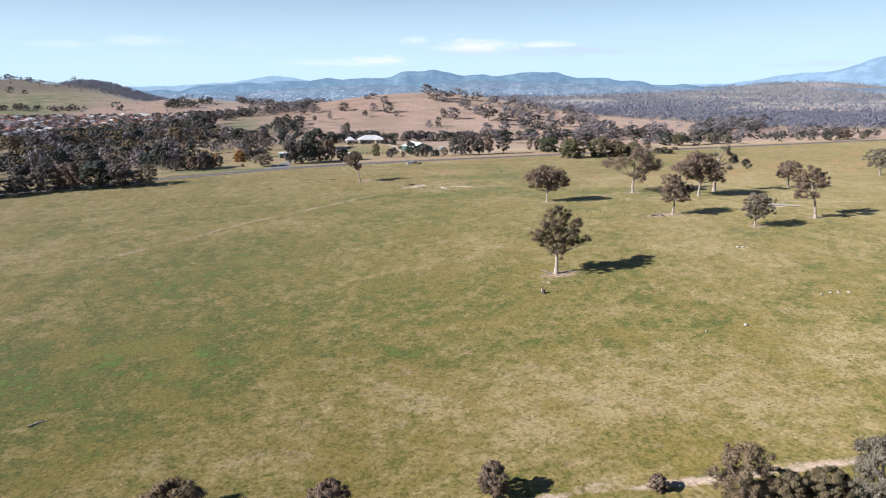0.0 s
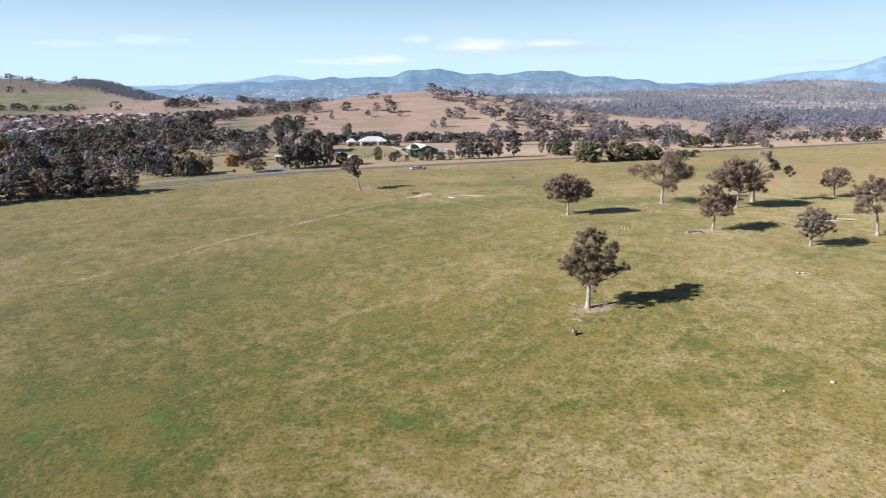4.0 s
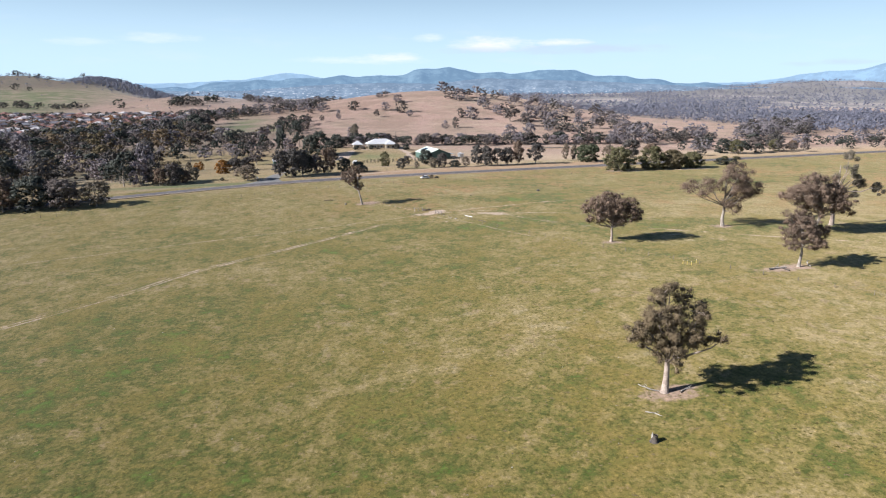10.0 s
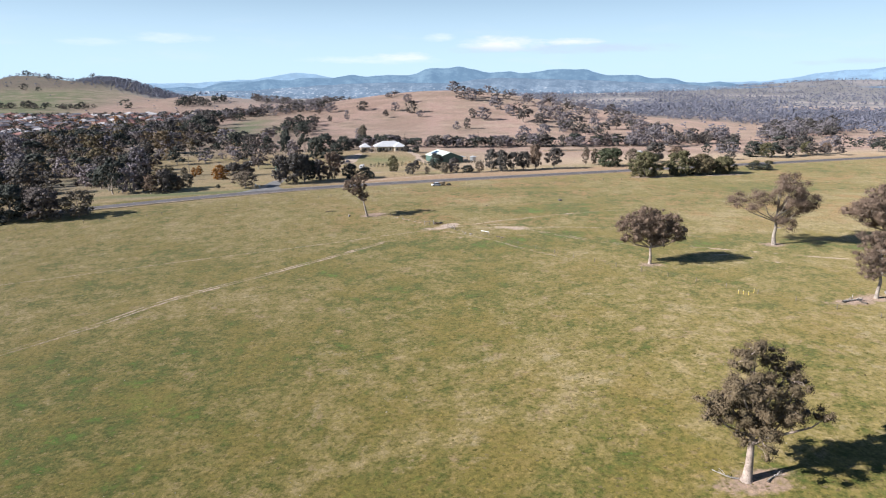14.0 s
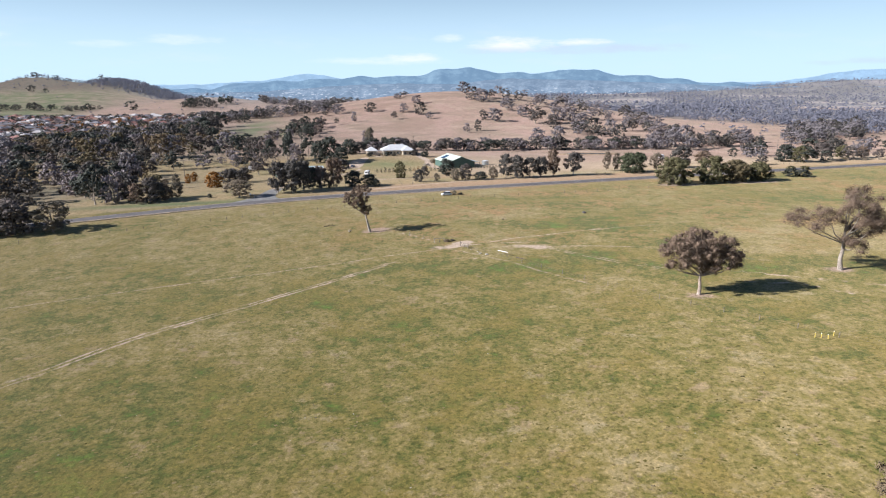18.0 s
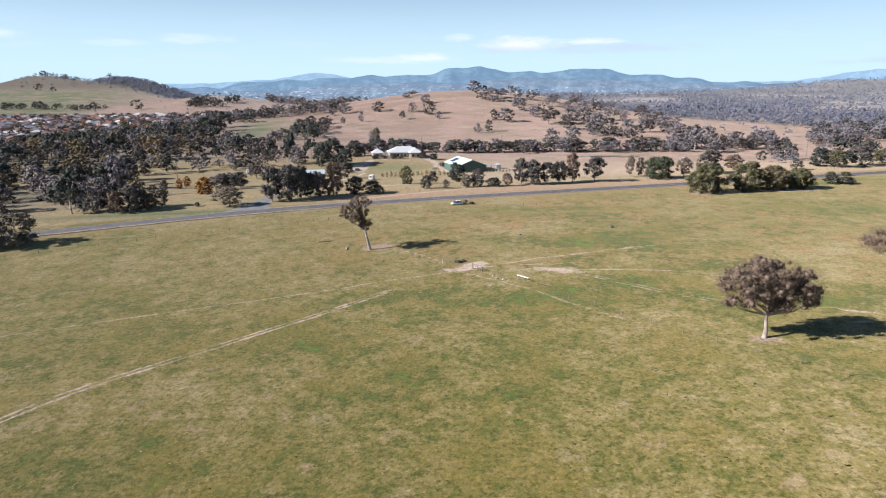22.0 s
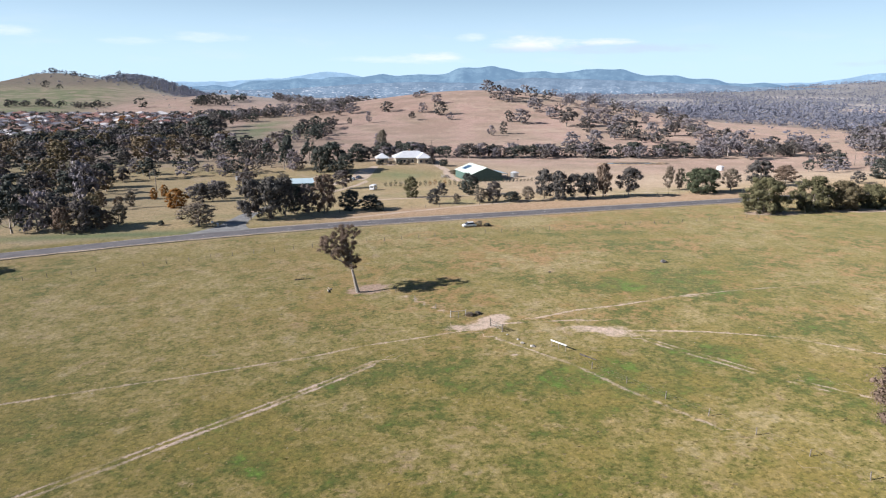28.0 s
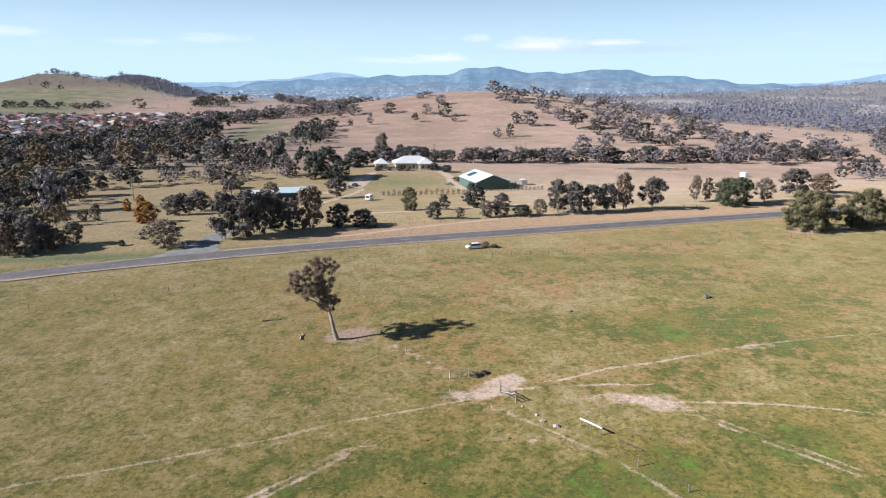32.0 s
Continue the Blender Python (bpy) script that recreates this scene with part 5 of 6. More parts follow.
TRIM_WHITE = material("trim_white", mottled((0.72, 0.72, 0.70), (0.6, 0.6, 0.58), 1.0), 0.6)
PAINT_WHITE = material("paint_white", mottled((0.75, 0.76, 0.77), (0.62, 0.63, 0.64), 1.5), 0.3, spec=0.5)
PAINT_BLUE = material("paint_blue", mottled((0.030, 0.040, 0.075), (0.045, 0.055, 0.09), 1.0), 0.25, spec=0.5)
RUBBER = material("rubber", mottled((0.02, 0.02, 0.02), (0.035, 0.035, 0.035), 3.0), 0.85)
STEEL = material("steel", mottled((0.50, 0.51, 0.52), (0.38, 0.39, 0.40), 2.0), 0.4, 0.8)
LAMP_GLASS = material("lamp_glass", mottled((0.7, 0.7, 0.68), (0.6, 0.6, 0.6), 2.0), 0.1)
YELLOW = material("yellow_paint", mottled((0.65, 0.50, 0.12), (0.5, 0.38, 0.10), 2.0), 0.6)
SOLAR = material("solar_panel", mottled((0.05, 0.09, 0.16), (0.08, 0.13, 0.21), 0.9), 0.2, spec=0.6)
WATER = material("pond_water", mottled((0.10, 0.11, 0.12), (0.16, 0.15, 0.13), 0.2), 0.08, spec=0.6)
EARTH = material("bank_earth", mottled((0.26, 0.18, 0.12), (0.36, 0.27, 0.19), 0.4, (0.20, 0.15, 0.10)), 0.95, bump=0.5, bump_scale=3)


def hip(x0, y0, x1, y1, z, rise, over=0.5, thick=0.12):
    """A hipped roof over a rectangle, with eaves."""
    x0, y0, x1, y1 = x0 - over, y0 - over, x1 + over, y1 + over
    w, d = x1 - x0, y1 - y0
    if w >= d:
        a, b = (x0 + d / 2, (y0 + y1) / 2), (x1 - d / 2 + 0.01, (y0 + y1) / 2)
    else:
        a, b = ((x0 + x1) / 2, y0 + w / 2), ((x0 + x1) / 2, y1 - w / 2 + 0.01)
    v = [(x0, y0, z), (x1, y0, z), (x1, y1, z), (x0, y1, z), (*a, z + rise), (*b, z + rise)]
    v += [(p[0], p[1], z - thick) for p in v[:4]]
    f = [(0, 1, 5, 4), (1, 2, 5), (2, 3, 4, 5), (3, 0, 4)] if w >= d else [(0, 1, 4), (1, 2, 5, 4), (2, 3, 5), (3, 0, 4, 5)]
    return solid(v, f + [(0, 6, 7, 1), (1, 7, 8, 2), (2, 8, 9, 3), (3, 9, 6, 0), (6, 9, 8, 7)])


def gable(x0, y0, x1, y1, z, rise, over=0.3, thick=0.1):
    """A gabled roof whose ridge runs along y."""
    x0, x1, y0, y1 = x0 - over, x1 + over, y0 - over, y1 + over
    m = (x0 + x1) / 2
    v = []
    for y in (y0, y1):
        v += [(x0, y, z), (m, y, z + rise), (x1, y, z), (x1, y, z - thick), (m, y, z + rise - thick), (x0, y, z - thick)]
    return solid(v, [(0, 1, 7, 6), (1, 2, 8, 7), (2, 3, 9, 8), (3, 4, 10, 9), (4, 5, 11, 10), (5, 0, 6, 11), (0, 5, 4, 1), (1, 4, 3, 2), (6, 7, 10, 11), (7, 8, 9, 10)])


def window(parent, x, y, z, w, h, face="y"):
    """A framed pane set proud of a wall that faces -y (or x)."""
    d = 0.04
    def bx(a0, b0, a1, b1, t):
        return boxed(x + a0, y - t, z + b0, x + a1, y + 0.03, z + b1) if face == "y" else boxed(x - 0.03 if face == "x" else x - t, y + a0, z + b0, x + t if face == "x" else x + 0.03, y + a1, z + b1)
    win = part("window", bx(-w / 2 - 0.08, -0.08, w / 2 + 0.08, h + 0.08, d), TRIM_WHITE, parent)
    part("pane", bx(-w / 2, 0, w / 2, h, d + 0.03), GLASS_DARK, win)


def homestead():
    x, y = 15, 424
    t = thing("farmhouse", x, y, zat(x, y) - 0.6, 6, "low white-roofed farmhouse with verandah behind a lawn", "house")
    part("wall", boxed(-10, -5, 0, 10, 6, 3.6), WALL_CREAM, t, "cream rendered walls")
    part("wing_wall", boxed(3, -9, 0, 10.5, -4.99, 3.5), WALL_CREAM, t)
    part("pavilion_wall", boxed(-21, -3, 0, -14.5, 4, 3.2), WALL_CREAM, t)
    part("roof", hip(-10, -5, 10, 6, 3.6, 3.6, 1.4), ROOF_WHITE, t, "white corrugated hipped roof")
    part("wing_roof", hip(3, -9.5, 10.5, 2, 3.62, 2.9, 1.0), ROOF_WHITE, t)
    part("pavilion_roof", hip(-21, -3, -14.5, 4, 3.2, 2.8, 1.0), ROOF_WHITE, t)
    part("breezeway_roof", boxed(-14, 0.5, 2.95, -11.4, 3, 3.08), ROOF_WHITE, t)
    part("chimney", boxed(-1.4, 1.5, 5.5, -0.5, 2.4, 8.0, 0.04), WALL_BRICK, t)
    for i in range(6):
        part("verandah_post", boxed(-11.2 + i * 2.4, -6.2, 0, -11.05 + i * 2.4, -6.05, 3.5), TRIM_WHITE, t)
    for wx in (-8, -4.6, 0.4):
        window(t, wx, -5, 0.9, 1.6, 1.5)
    for wx in (4.8, 8.3):
        window(t, wx, -9, 0.9, 1.7, 1.5)
    window(t, -18, -3, 0.9, 1.8, 1.4)
    part("door", boxed(-2.6, -5.08, 0.05, -1.7, -4.97, 2.15), POST_WOOD, t)


def farm_shed():
    x, y = 49, 367
    t = thing("farm_shed", x + 1.2, y, zat(x, y) - 0.5, 15, "green steel farm shed with pale gabled roof", "shed")
    t.scale = (1.22, 1.22, 1.12)
    part("wall", boxed(-7, -10, 0, 7, 10, 4.0), WALL_GREEN, t)
    part("gable_wall", solid([(-7, -10, 4), (7, -10, 4), (0, -10, 6.9), (-7, 10, 4), (7, 10, 4), (0, 10, 6.9)], [(0, 1, 2), (3, 5, 4), (0, 3, 4, 1), (0, 2, 5, 3), (1, 4, 5, 2)]), WALL_GREEN, t)
    part("roof", gable(-7, -10, 7, 10, 4.05, 3.0, 0.35), ROOF_MINT, t, "pale mint corrugated roof")
    sky_m = Matrix.Translation((-3.6, 4.5, 5.72)) @ Matrix.Rotation(-math.atan2(3.0, 7.35), 4, "Y")
    part("solar_panel", boxed(-1.9, -2.2, 0, 1.9, 2.2, 0.08, m=sky_m), SOLAR, t, "dark blue panel on the roof")
    part("side_door", boxed(-7.06, -3.2, 0, -6.96, -1.4, 2.5), GLASS_DARK, t)
    part("roller_door", boxed(1.2, -10.06, 0, 5.0, -9.97, 3.2), WALL_GREEN, t)
    for i in range(5):
        part("wall_batten", boxed(-6.8 + i * 3.3, -10.05, 0, -6.65 + i * 3.3, -9.98, 4.0), WALL_GREEN, t)
    part("lean_to_roof", solid([(7.2, -4, 3.9), (12.5, -4, 3.0), (12.5, 9, 3.0), (7.2, 9, 3.9), (7.2, -4, 3.78), (12.5, -4, 2.88), (12.5, 9, 2.88), (7.2, 9, 3.78)],
                               [(0, 1, 2, 3), (4, 7, 6, 5), (0, 4, 5, 1), (1, 5, 6, 2), (2, 6, 7, 3), (3, 7, 4, 0)]), ROOF_BLUE, t)
    for py in (-3.9, 2.5, 8.9):
        part("lean_to_post", boxed(12.2, py - 0.08, 0, 12.36, py + 0.08, 2.95), POST_WOOD, t)
    tank = thing("water_tank", 71, 375, zat(71, 375) - 0.3, 0, "round pale steel water tank beside the shed", "water tank")
    part("tank_wall", drum(bmesh.new(), 0, 0, 0, 2.9, 2.2, 2.2, 20), STEEL, tank)
    part("tank_roof", drum(bmesh.new(), 0, 0, 2.9, 3.4, 2.3, 0.3, 20), ROOF_WHITE, tank)


def long_shed():
    x, y = -41, 326
    t = thing("long_shed", x, y, zat(x, y) - 0.4, 12, "long low green shed with pale blue skillion roof", "shed")
    part("wall", boxed(-13, -3.5, 0, 13, 3.5, 3.9), WALL_GREEN, t)
    part("roof", solid([(-1, -4, 4.0), (13.4, -4, 4.0), (13.4, 4, 5.4), (-1, 4, 5.4), (-1, -4, 3.88), (13.4, -4, 3.88), (13.4, 4, 5.28), (-1, 4, 5.28)],
                       [(0, 1, 2, 3), (4, 7, 6, 5), (0, 4, 5, 1), (1, 5, 6, 2), (2, 6, 7, 3), (3, 7, 4, 0)]), ROOF_BLUE, t)
    part("low_roof", solid([(-13.4, -4, 3.95), (-1.02, -4, 3.95), (-1.02, 4, 4.5), (-13.4, 4, 4.5), (-13.4, -4, 3.85), (-1.02, -4, 3.85), (-1.02, 4, 4.4), (-13.4, 4, 4.4)],
                           [(0, 1, 2, 3), (4, 7, 6, 5), (0, 4, 5, 1), (1, 5, 6, 2), (2, 6, 7, 3), (3, 7, 4, 0)]), ROOF_WHITE, t)
    for px in (-10, -3, 4, 10.5):
        part("shed_door", boxed(px - 1.4, -3.57, 0, px + 1.4, -3.48, 3.0), GLASS_DARK, t)


def town_house(k):
    w, d, r = ((14, 10, 2.4), (17, 9, 2.2), (12, 12, 2.8), (15, 11, 2.5))[k % 4]
    t = thing("house", 0, 0, 0, 0, "", "house", "houses of the town")
    roof, wall = ((ROOF_TILE, WALL_BRICK), (ROOF_GREY, WALL_CREAM), (ROOF_BROWN, WALL_BRICK), (ROOF_PALE, WALL_CREAM), (ROOF_TILE, WALL_BRICK), (ROOF_GREY, WALL_BRICK))[k % 6]
    t["label"] = ("red-tiled brick suburban house", "grey-roofed cream suburban house", "brown-roofed brick suburban house", "pale-roofed cream suburban house", "red-tiled brick suburban house", "grey-roofed brick suburban house")[k % 6]
    part("wall", boxed(-w / 2, -d / 2, 0, w / 2, d / 2, 3.0), wall, t)
    part("roof", hip(-w / 2, -d / 2, w / 2, d / 2, 3.0, r, 0.6), roof, t)
    for wx in (-w * 0.3, w * 0.28):
        window(t, wx, -d / 2, 0.9, 1.8, 1.3)
    return t


homestead()
farm_shed()
long_shed()
rng_t = random.Random(31)
protos = [town_house(k) for k in range(12)]
spots = []
while len(spots) < 270:
    x, y = -720 + 540 * rng_t.random(), 590 + 660 * rng_t.random()
    # the town lies between the woods and the green hill
    if not -0.64 < x / y < -0.19 or y < 600 + 2.4 * max(0.0, x + 330) or y > 1250 - (x + 720) * 0.45:
        continue
    if any((x - a) ** 2 + (y - b) ** 2 < 17 ** 2 for a, b in spots):
        continue
    spots.append((x, y))
for i, (x, y) in enumerate(spots):
    m = pose(x, y, zat(x, y) - 0.3, 0, 0, rng_t.choice((12, 14, 104, -20, 70)) + rng_t.uniform(-6, 6))
    if i < 12:
        protos[i].matrix_world = m
    else:
        copy_thing(protos[i % 12], m)
scatter(330, in_quad((-420, 600), (-225, 880), (-200, 1000), (-720, 1230)), [LOW_GUM, LOW_DARK, LOW_GREY], 5, 8, "", "garden trees among suburban roofs", 41, 9, "town_trees")
scatter(26, in_quad((-420, 620), (-290, 760), (-300, 940), (-620, 1050)), [LOW_AUTUMN], 5, 8, "", "autumn-coloured garden trees among suburban roofs", 42, 14, "autumn_town_trees")


# ---- the driveway's sealed mouth ----
def driveway():
    line = [(-43.5, 205.5, 9.5), (-42.2, 209.5, 6.5), (-41.2, 214, 4.2), (-40.6, 222, 3.2), (-39.8, 232, 2.8), (-36.5, 246, 2.6), (-32, 262, 2.4)]
    bm = bmesh.new()
    prev = None
    for x, y, w in line:
        row = [bm.verts.new((x + s * w, y + s * w * 0.28, zat(x + s * w, y + s * w * 0.28) + 0.035)) for s in (-1, -0.5, 0, 0.5, 1)]
        if prev:
            for i in range(4):
                bm.faces.new((prev[i], prev[i + 1], row[i + 1], row[i]))
        prev = row
    me = bpy.data.meshes.new("driveway")
    bm.to_mesh(me)
    bm.free()
    me.materials.append(material("chip_seal", mottled((0.15, 0.15, 0.155), (0.22, 0.215, 0.21), 0.4, (0.12, 0.12, 0.12), 5), 0.85, bump=0.2, bump_scale=20))
    tagged(new("driveway", me), "grey sealed driveway entrance joining the road", "driveway", kind="structure")


driveway()


# ---- vehicles ----
def wheel(parent, x, y, r=0.33, w=0.22):
    m = Matrix.Translation((x, y, r)) @ Matrix.Rotation(radians(90), 4, "X")
    wh = part("wheel", drum(bmesh.new(), 0, 0, -w / 2, w / 2, r * 0.62, r * 0.62, 12, m), STEEL, parent)
    bm = bmesh.new()
    for z0, z1, r0, r1 in ((-w / 2, -w / 4, r * 0.9, r), (-w / 4, w / 4, r, r), (w / 4, w / 2, r, r * 0.9)):
        drum(bm, 0, 0, z0 * 0.98, z1 * 0.98, r0, r1, 14, m)
    part("tyre", bm, RUBBER, wh)


def car(name, x, y, turn, paint, label, L=4.4, W=1.76, H=1.48, cabin=(-0.36, 0.30)):
    t = thing(name, x, y, zat(x, y) - 0.02, turn, label, "car")
    side = [(-0.5, 0.42), (-0.5, 0.78), (-0.44, 0.88), (0.24, 0.92), (0.46, 0.76), (0.5, 0.62), (0.5, 0.36), (-0.46, 0.30)]
    n = len(side)
    v = [(L * a, s * W / 2, b) for s in (-1, 1) for a, b in side]
    body = solid(v, [tuple(range(n)), tuple(range(2 * n - 1, n - 1, -1))] + [(i, (i + 1) % n, n + (i + 1) % n, n + i) for i in range(n)])
    bmesh.ops.bevel(body, geom=list(body.edges), offset=0.05, segments=2, affect="EDGES")
    part("body", body, paint, t)
    c0, c1 = cabin
    prof = [(c0 * L - 0.25, 0.86), (c0 * L + 0.2, H - 0.06), (c1 * L - 0.75, H - 0.05), (c1 * L + 0.05, 0.90)]
    v = [(a, s * (W / 2 - 0.06 - (0.16 if b > 1 else 0)), b) for s in (-1, 1) for a, b in prof]
    part("cabin_glass", solid(v, [(0, 1, 2, 3), (7, 6, 5, 4), (0, 4, 5, 1), (1, 5, 6, 2), (2, 6, 7, 3), (3, 7, 4, 0)]), GLASS_DARK, t)
    part("roof", boxed(c0 * L + 0.16, -W / 2 + 0.2, H - 0.07, c1 * L - 0.72, W / 2 - 0.2, H, 0.03), paint, t)
    for sx in (-1, 1):
        part("headlight", boxed(L / 2 - 0.14, sx * 0.62 - 0.18, 0.60, L / 2 + 0.01, sx * 0.62 + 0.18, 0.74), LAMP_GLASS, t)
        for wx in (-0.30, 0.31):
            wheel(t, wx * L, sx * (W / 2 - 0.1))
    return t


car("car", 31.0, 207.4, 196, PAINT_WHITE, "white hatchback with dark windows parked on the verge grass", L=4.1, W=1.74, H=1.5)
plant([(24.2, 130.8, 0.8, 1.7), (25.8, 131.6, 0.6, 1.3)], "yg", "shrubs by the gate", "behind the bare earth at the gate")
plant([(34.2, 208.6, 1.6, 2.2), (36.6, 208.4, 1.0, 2.0)], "yd", "shrubs on the near verge", "beside the parked car")
car("car", -16.5, 366, 70, PAINT_WHITE, "white car on the gravel yard near the farmhouse")
car("car", -13.5, 371, 70, PAINT_BLUE, "dark blue car on the gravel yard near the farmhouse")


def van(x, y, turn, label, L=5.4, W=2.1, H=2.5):
    t = thing("van", x, y, zat(x, y), turn, label, "van")
    body = boxed(-L / 2, -W / 2, 0.45, L / 2 - 0.9, W / 2, H, 0.12)
    part("body", body, PAINT_WHITE, t)
    part("cab", solid([(L / 2 - 0.95, s * W / 2 * 0.96, z) for s in (-1, 1) for z in (0.45, H - 0.2)] + [(L / 2 - 0.35, s * W / 2 * 0.9, H - 0.6) for s in (-1, 1)] + [(L / 2, s * W / 2 * 0.9, z) for s in (-1, 1) for z in (0.45, 1.3)],
                      [(0, 1, 4, 7, 6), (2, 8, 9, 5, 3), (1, 3, 5, 4), (4, 5, 9, 7), (7, 9, 8, 6)]), PAINT_WHITE, t)
    part("windscreen", solid([(L / 2 - 0.34, s * W / 2 * 0.82, H - 0.68) for s in (-1, 1)] + [(L / 2 - 0.02, s * W / 2 * 0.82, 1.38) for s in (-1, 1)] + [(L / 2 - 0.3, s * W / 2 * 0.82, H - 0.68) for s in (-1, 1)] + [(L / 2 + 0.02, s * W / 2 * 0.82, 1.38) for s in (-1, 1)],
                             [(0, 1, 3, 2), (4, 6, 7, 5), (0, 4, 5, 1), (1, 5, 7, 3), (3, 7, 6, 2), (2, 6, 4, 0)]), GLASS_DARK, t)
    part("rear_window", boxed(-L / 2 - 0.02, -0.7, 1.45, -L / 2 + 0.02, 0.7, 2.1), GLASS_DARK, t)
    part("side_window", boxed(-1.6, -W / 2 - 0.02, 1.5, 0.9, -W / 2 + 0.02, 2.05), GLASS_DARK, t)
    for sx in (-1, 1):
        for wx in (-0.32, 0.30):
            wheel(t, wx * L, sx * (W / 2 - 0.1), 0.38)


van(-3.0, 316, 78, "white camper van parked on dry grass by the lawn")
van(-74, 366, 8, "old white caravan parked under small trees", 6.0, 2.2, 2.4)


# ---- fences, posts and poles ----
def fence(points, gap, h, label, seed, wires=3, lean=3.0, skip=0.0):
    rng = random.Random(seed)
    t = thing("fence", *points[0], zat(*points[0]), 0, label, "fence")
    o = Vector((points[0][0], points[0][1], zat(*points[0])))
    me = bpy.data.meshes.new("post")
    bm = drum(bmesh.new(), 0, 0, -0.3, h, 0.075, 0.065, 7)
    bm.to_mesh(me)
    bm.free()
    me.materials.append(POST_WOOD)
    tops = []
    for (ax, ay), (bx, by) in zip(points, points[1:]):
        n = max(1, round(math.hypot(bx - ax, by - ay) / gap))
        for i in range(n):
            u = i / n
            x, y = ax + (bx - ax) * u, ay + (by - ay) * u
            tops.append(Vector((x, y, zat(x, y))) - o)
            if rng.random() >= skip:
                ob = part("post", me, None, t)
                ob.matrix_local = Matrix.Translation(tops[-1]) @ pose(0, 0, 0, rng.gauss(0, lean), rng.gauss(0, lean), 0) @ Matrix.Diagonal((1, 1, rng.uniform(0.85, 1.1), 1))
    for k in range(wires):
        z = h * (0.35 + 0.28 * k)
        v, q = tube([np.array(p) + (0, 0, z) for p in tops], [0.006] * len(tops), 3)
        part("wire", mesh_np("wire", v, q, POST_WOOD), None, t)


def beside_road(s, d):
    return along(s, d)[:2]


fence([(-140, 146), (-67, 168), (-22, 182), (25, 196), (103, 213), (160, 230)], 5.0, 1.15, "old timber post and wire fence along the road verge", 1, skip=0.15)
fence([(10, 146), (22, 130), (28.5, 124), (41, 106), (64, 74.5), (86, 49), (112, 22), (140, -8)], 7.0, 1.1, "post and wire fence crossing the paddock", 2, skip=0.1)
fence([beside_road(-10, 19), beside_road(40, 19), beside_road(90, 19), beside_road(200, 19), beside_road(330, 19)], 5.0, 1.15, "timber post fence behind the far verge", 3)
fence([(-12, 346), (10, 344), (40, 345), (78, 350)], 3.0, 1.2, "pale post fence round the farm yard", 4)

for x, y, turn in ((82.0, 49.6, 0), (82.9, 49.2, 0), (83.6, 48.4, 0), (85.6, 49.8, 0)):
    t = thing("marker_post", x, y, zat(x, y) - 0.2, turn, "short pale yellow marker post in the grass", "post", "marker posts")
    part("shaft", drum(bmesh.new(), 0, 0, 0, 1.05, 0.07, 0.06, 8), YELLOW, t)
    part("cap", drum(bmesh.new(), 0, 0, 1.05, 1.12, 0.08, 0.04, 8), TRIM_WHITE, t)

# the gate at the bare patch, hanging open
t = thing("gate", 27.5, 125.2, zat(27.5, 125.2), -58, "weathered timber gate hanging open over bare earth", "gate")
for x, h in ((0, 1.5), (3.4, 1.35)):
    part("gate_post", drum(bmesh.new(), x, 0, -0.3, h, 0.11, 0.10, 8), POST_WOOD, t)
for z in (0.35, 0.75, 1.15):
    part("rail", boxed(0.05, -0.03, z, 3.35, 0.03, z + 0.09), POST_WOOD, t)
part("brace", boxed(-0.03, -0.05, 0, 0.06, -0.03, 3.2, m=Matrix.Translation((0.1, 0, 0.3)) @ Matrix.Rotation(radians(74), 4, "Y")), DEAD_WOOD, t)
t = thing("fence_corner", 20.6, 130.4, zat(20.6, 130.4), 10, "grey timber fence corner with a rail", "fence")
for x in (0, 2.9):
    part("post", drum(bmesh.new(), x, 0, -0.3, 1.35, 0.10, 0.09, 8), DEAD_WOOD, t)
part("rail", drum(bmesh.new(), 0, 0, -0.1, 3.0, 0.06, 0.05, 7, Matrix.Translation((0, 0, 1.15)) @ Matrix.Rotation(radians(90), 4, "Y")), DEAD_WOOD, t)

for x, y in ((-105, 330), (-58, 480), (30, 505), (96, 520), (300, 430), (-120, 520)):
    t = thing("power_pole", x, y, zat(x, y) - 0.3, 20, "slim grey timber power pole with crossarm", "power pole", "power poles")
    part("pole", drum(bmesh.new(), 0, 0, 0, 11.0, 0.20, 0.13, 8), POST_WOOD, t)
    part("crossarm", boxed(-1.2, -0.06, 10.2, 1.2, 0.06, 10.35), POST_WOOD, t)
    for k in (-1.0, 0.0, 1.0):
        part("insulator", drum(bmesh.new(), k, 0, 10.35, 10.55, 0.06, 0.04, 6), TRIM_WHITE, t)

t = thing("mailbox", -46.5, 213.5, zat(-46.5, 213.5), 20, "white mailbox on a post at the driveway entrance", "mailbox")
part("post", boxed(-0.06, -0.06, 0, 0.06, 0.06, 1.1), POST_WOOD, t)
part("box", boxed(-0.35, -0.3, 1.1, 0.35, 0.3, 1.65, 0.05), PAINT_WHITE, t)
t = thing("rubbish_bin", -44.8, 213.0, zat(-44.8, 213.0), 20, "pale wheeled rubbish bin beside the mailbox", "bin")
part("bin_body", drum(bmesh.new(), 0, 0, 0, 1.0, 0.26, 0.34, 10), STEEL, t)
part("lid", boxed(-0.36, -0.38, 1.0, 0.36, 0.36, 1.07, 0.02), PAINT_WHITE, t)


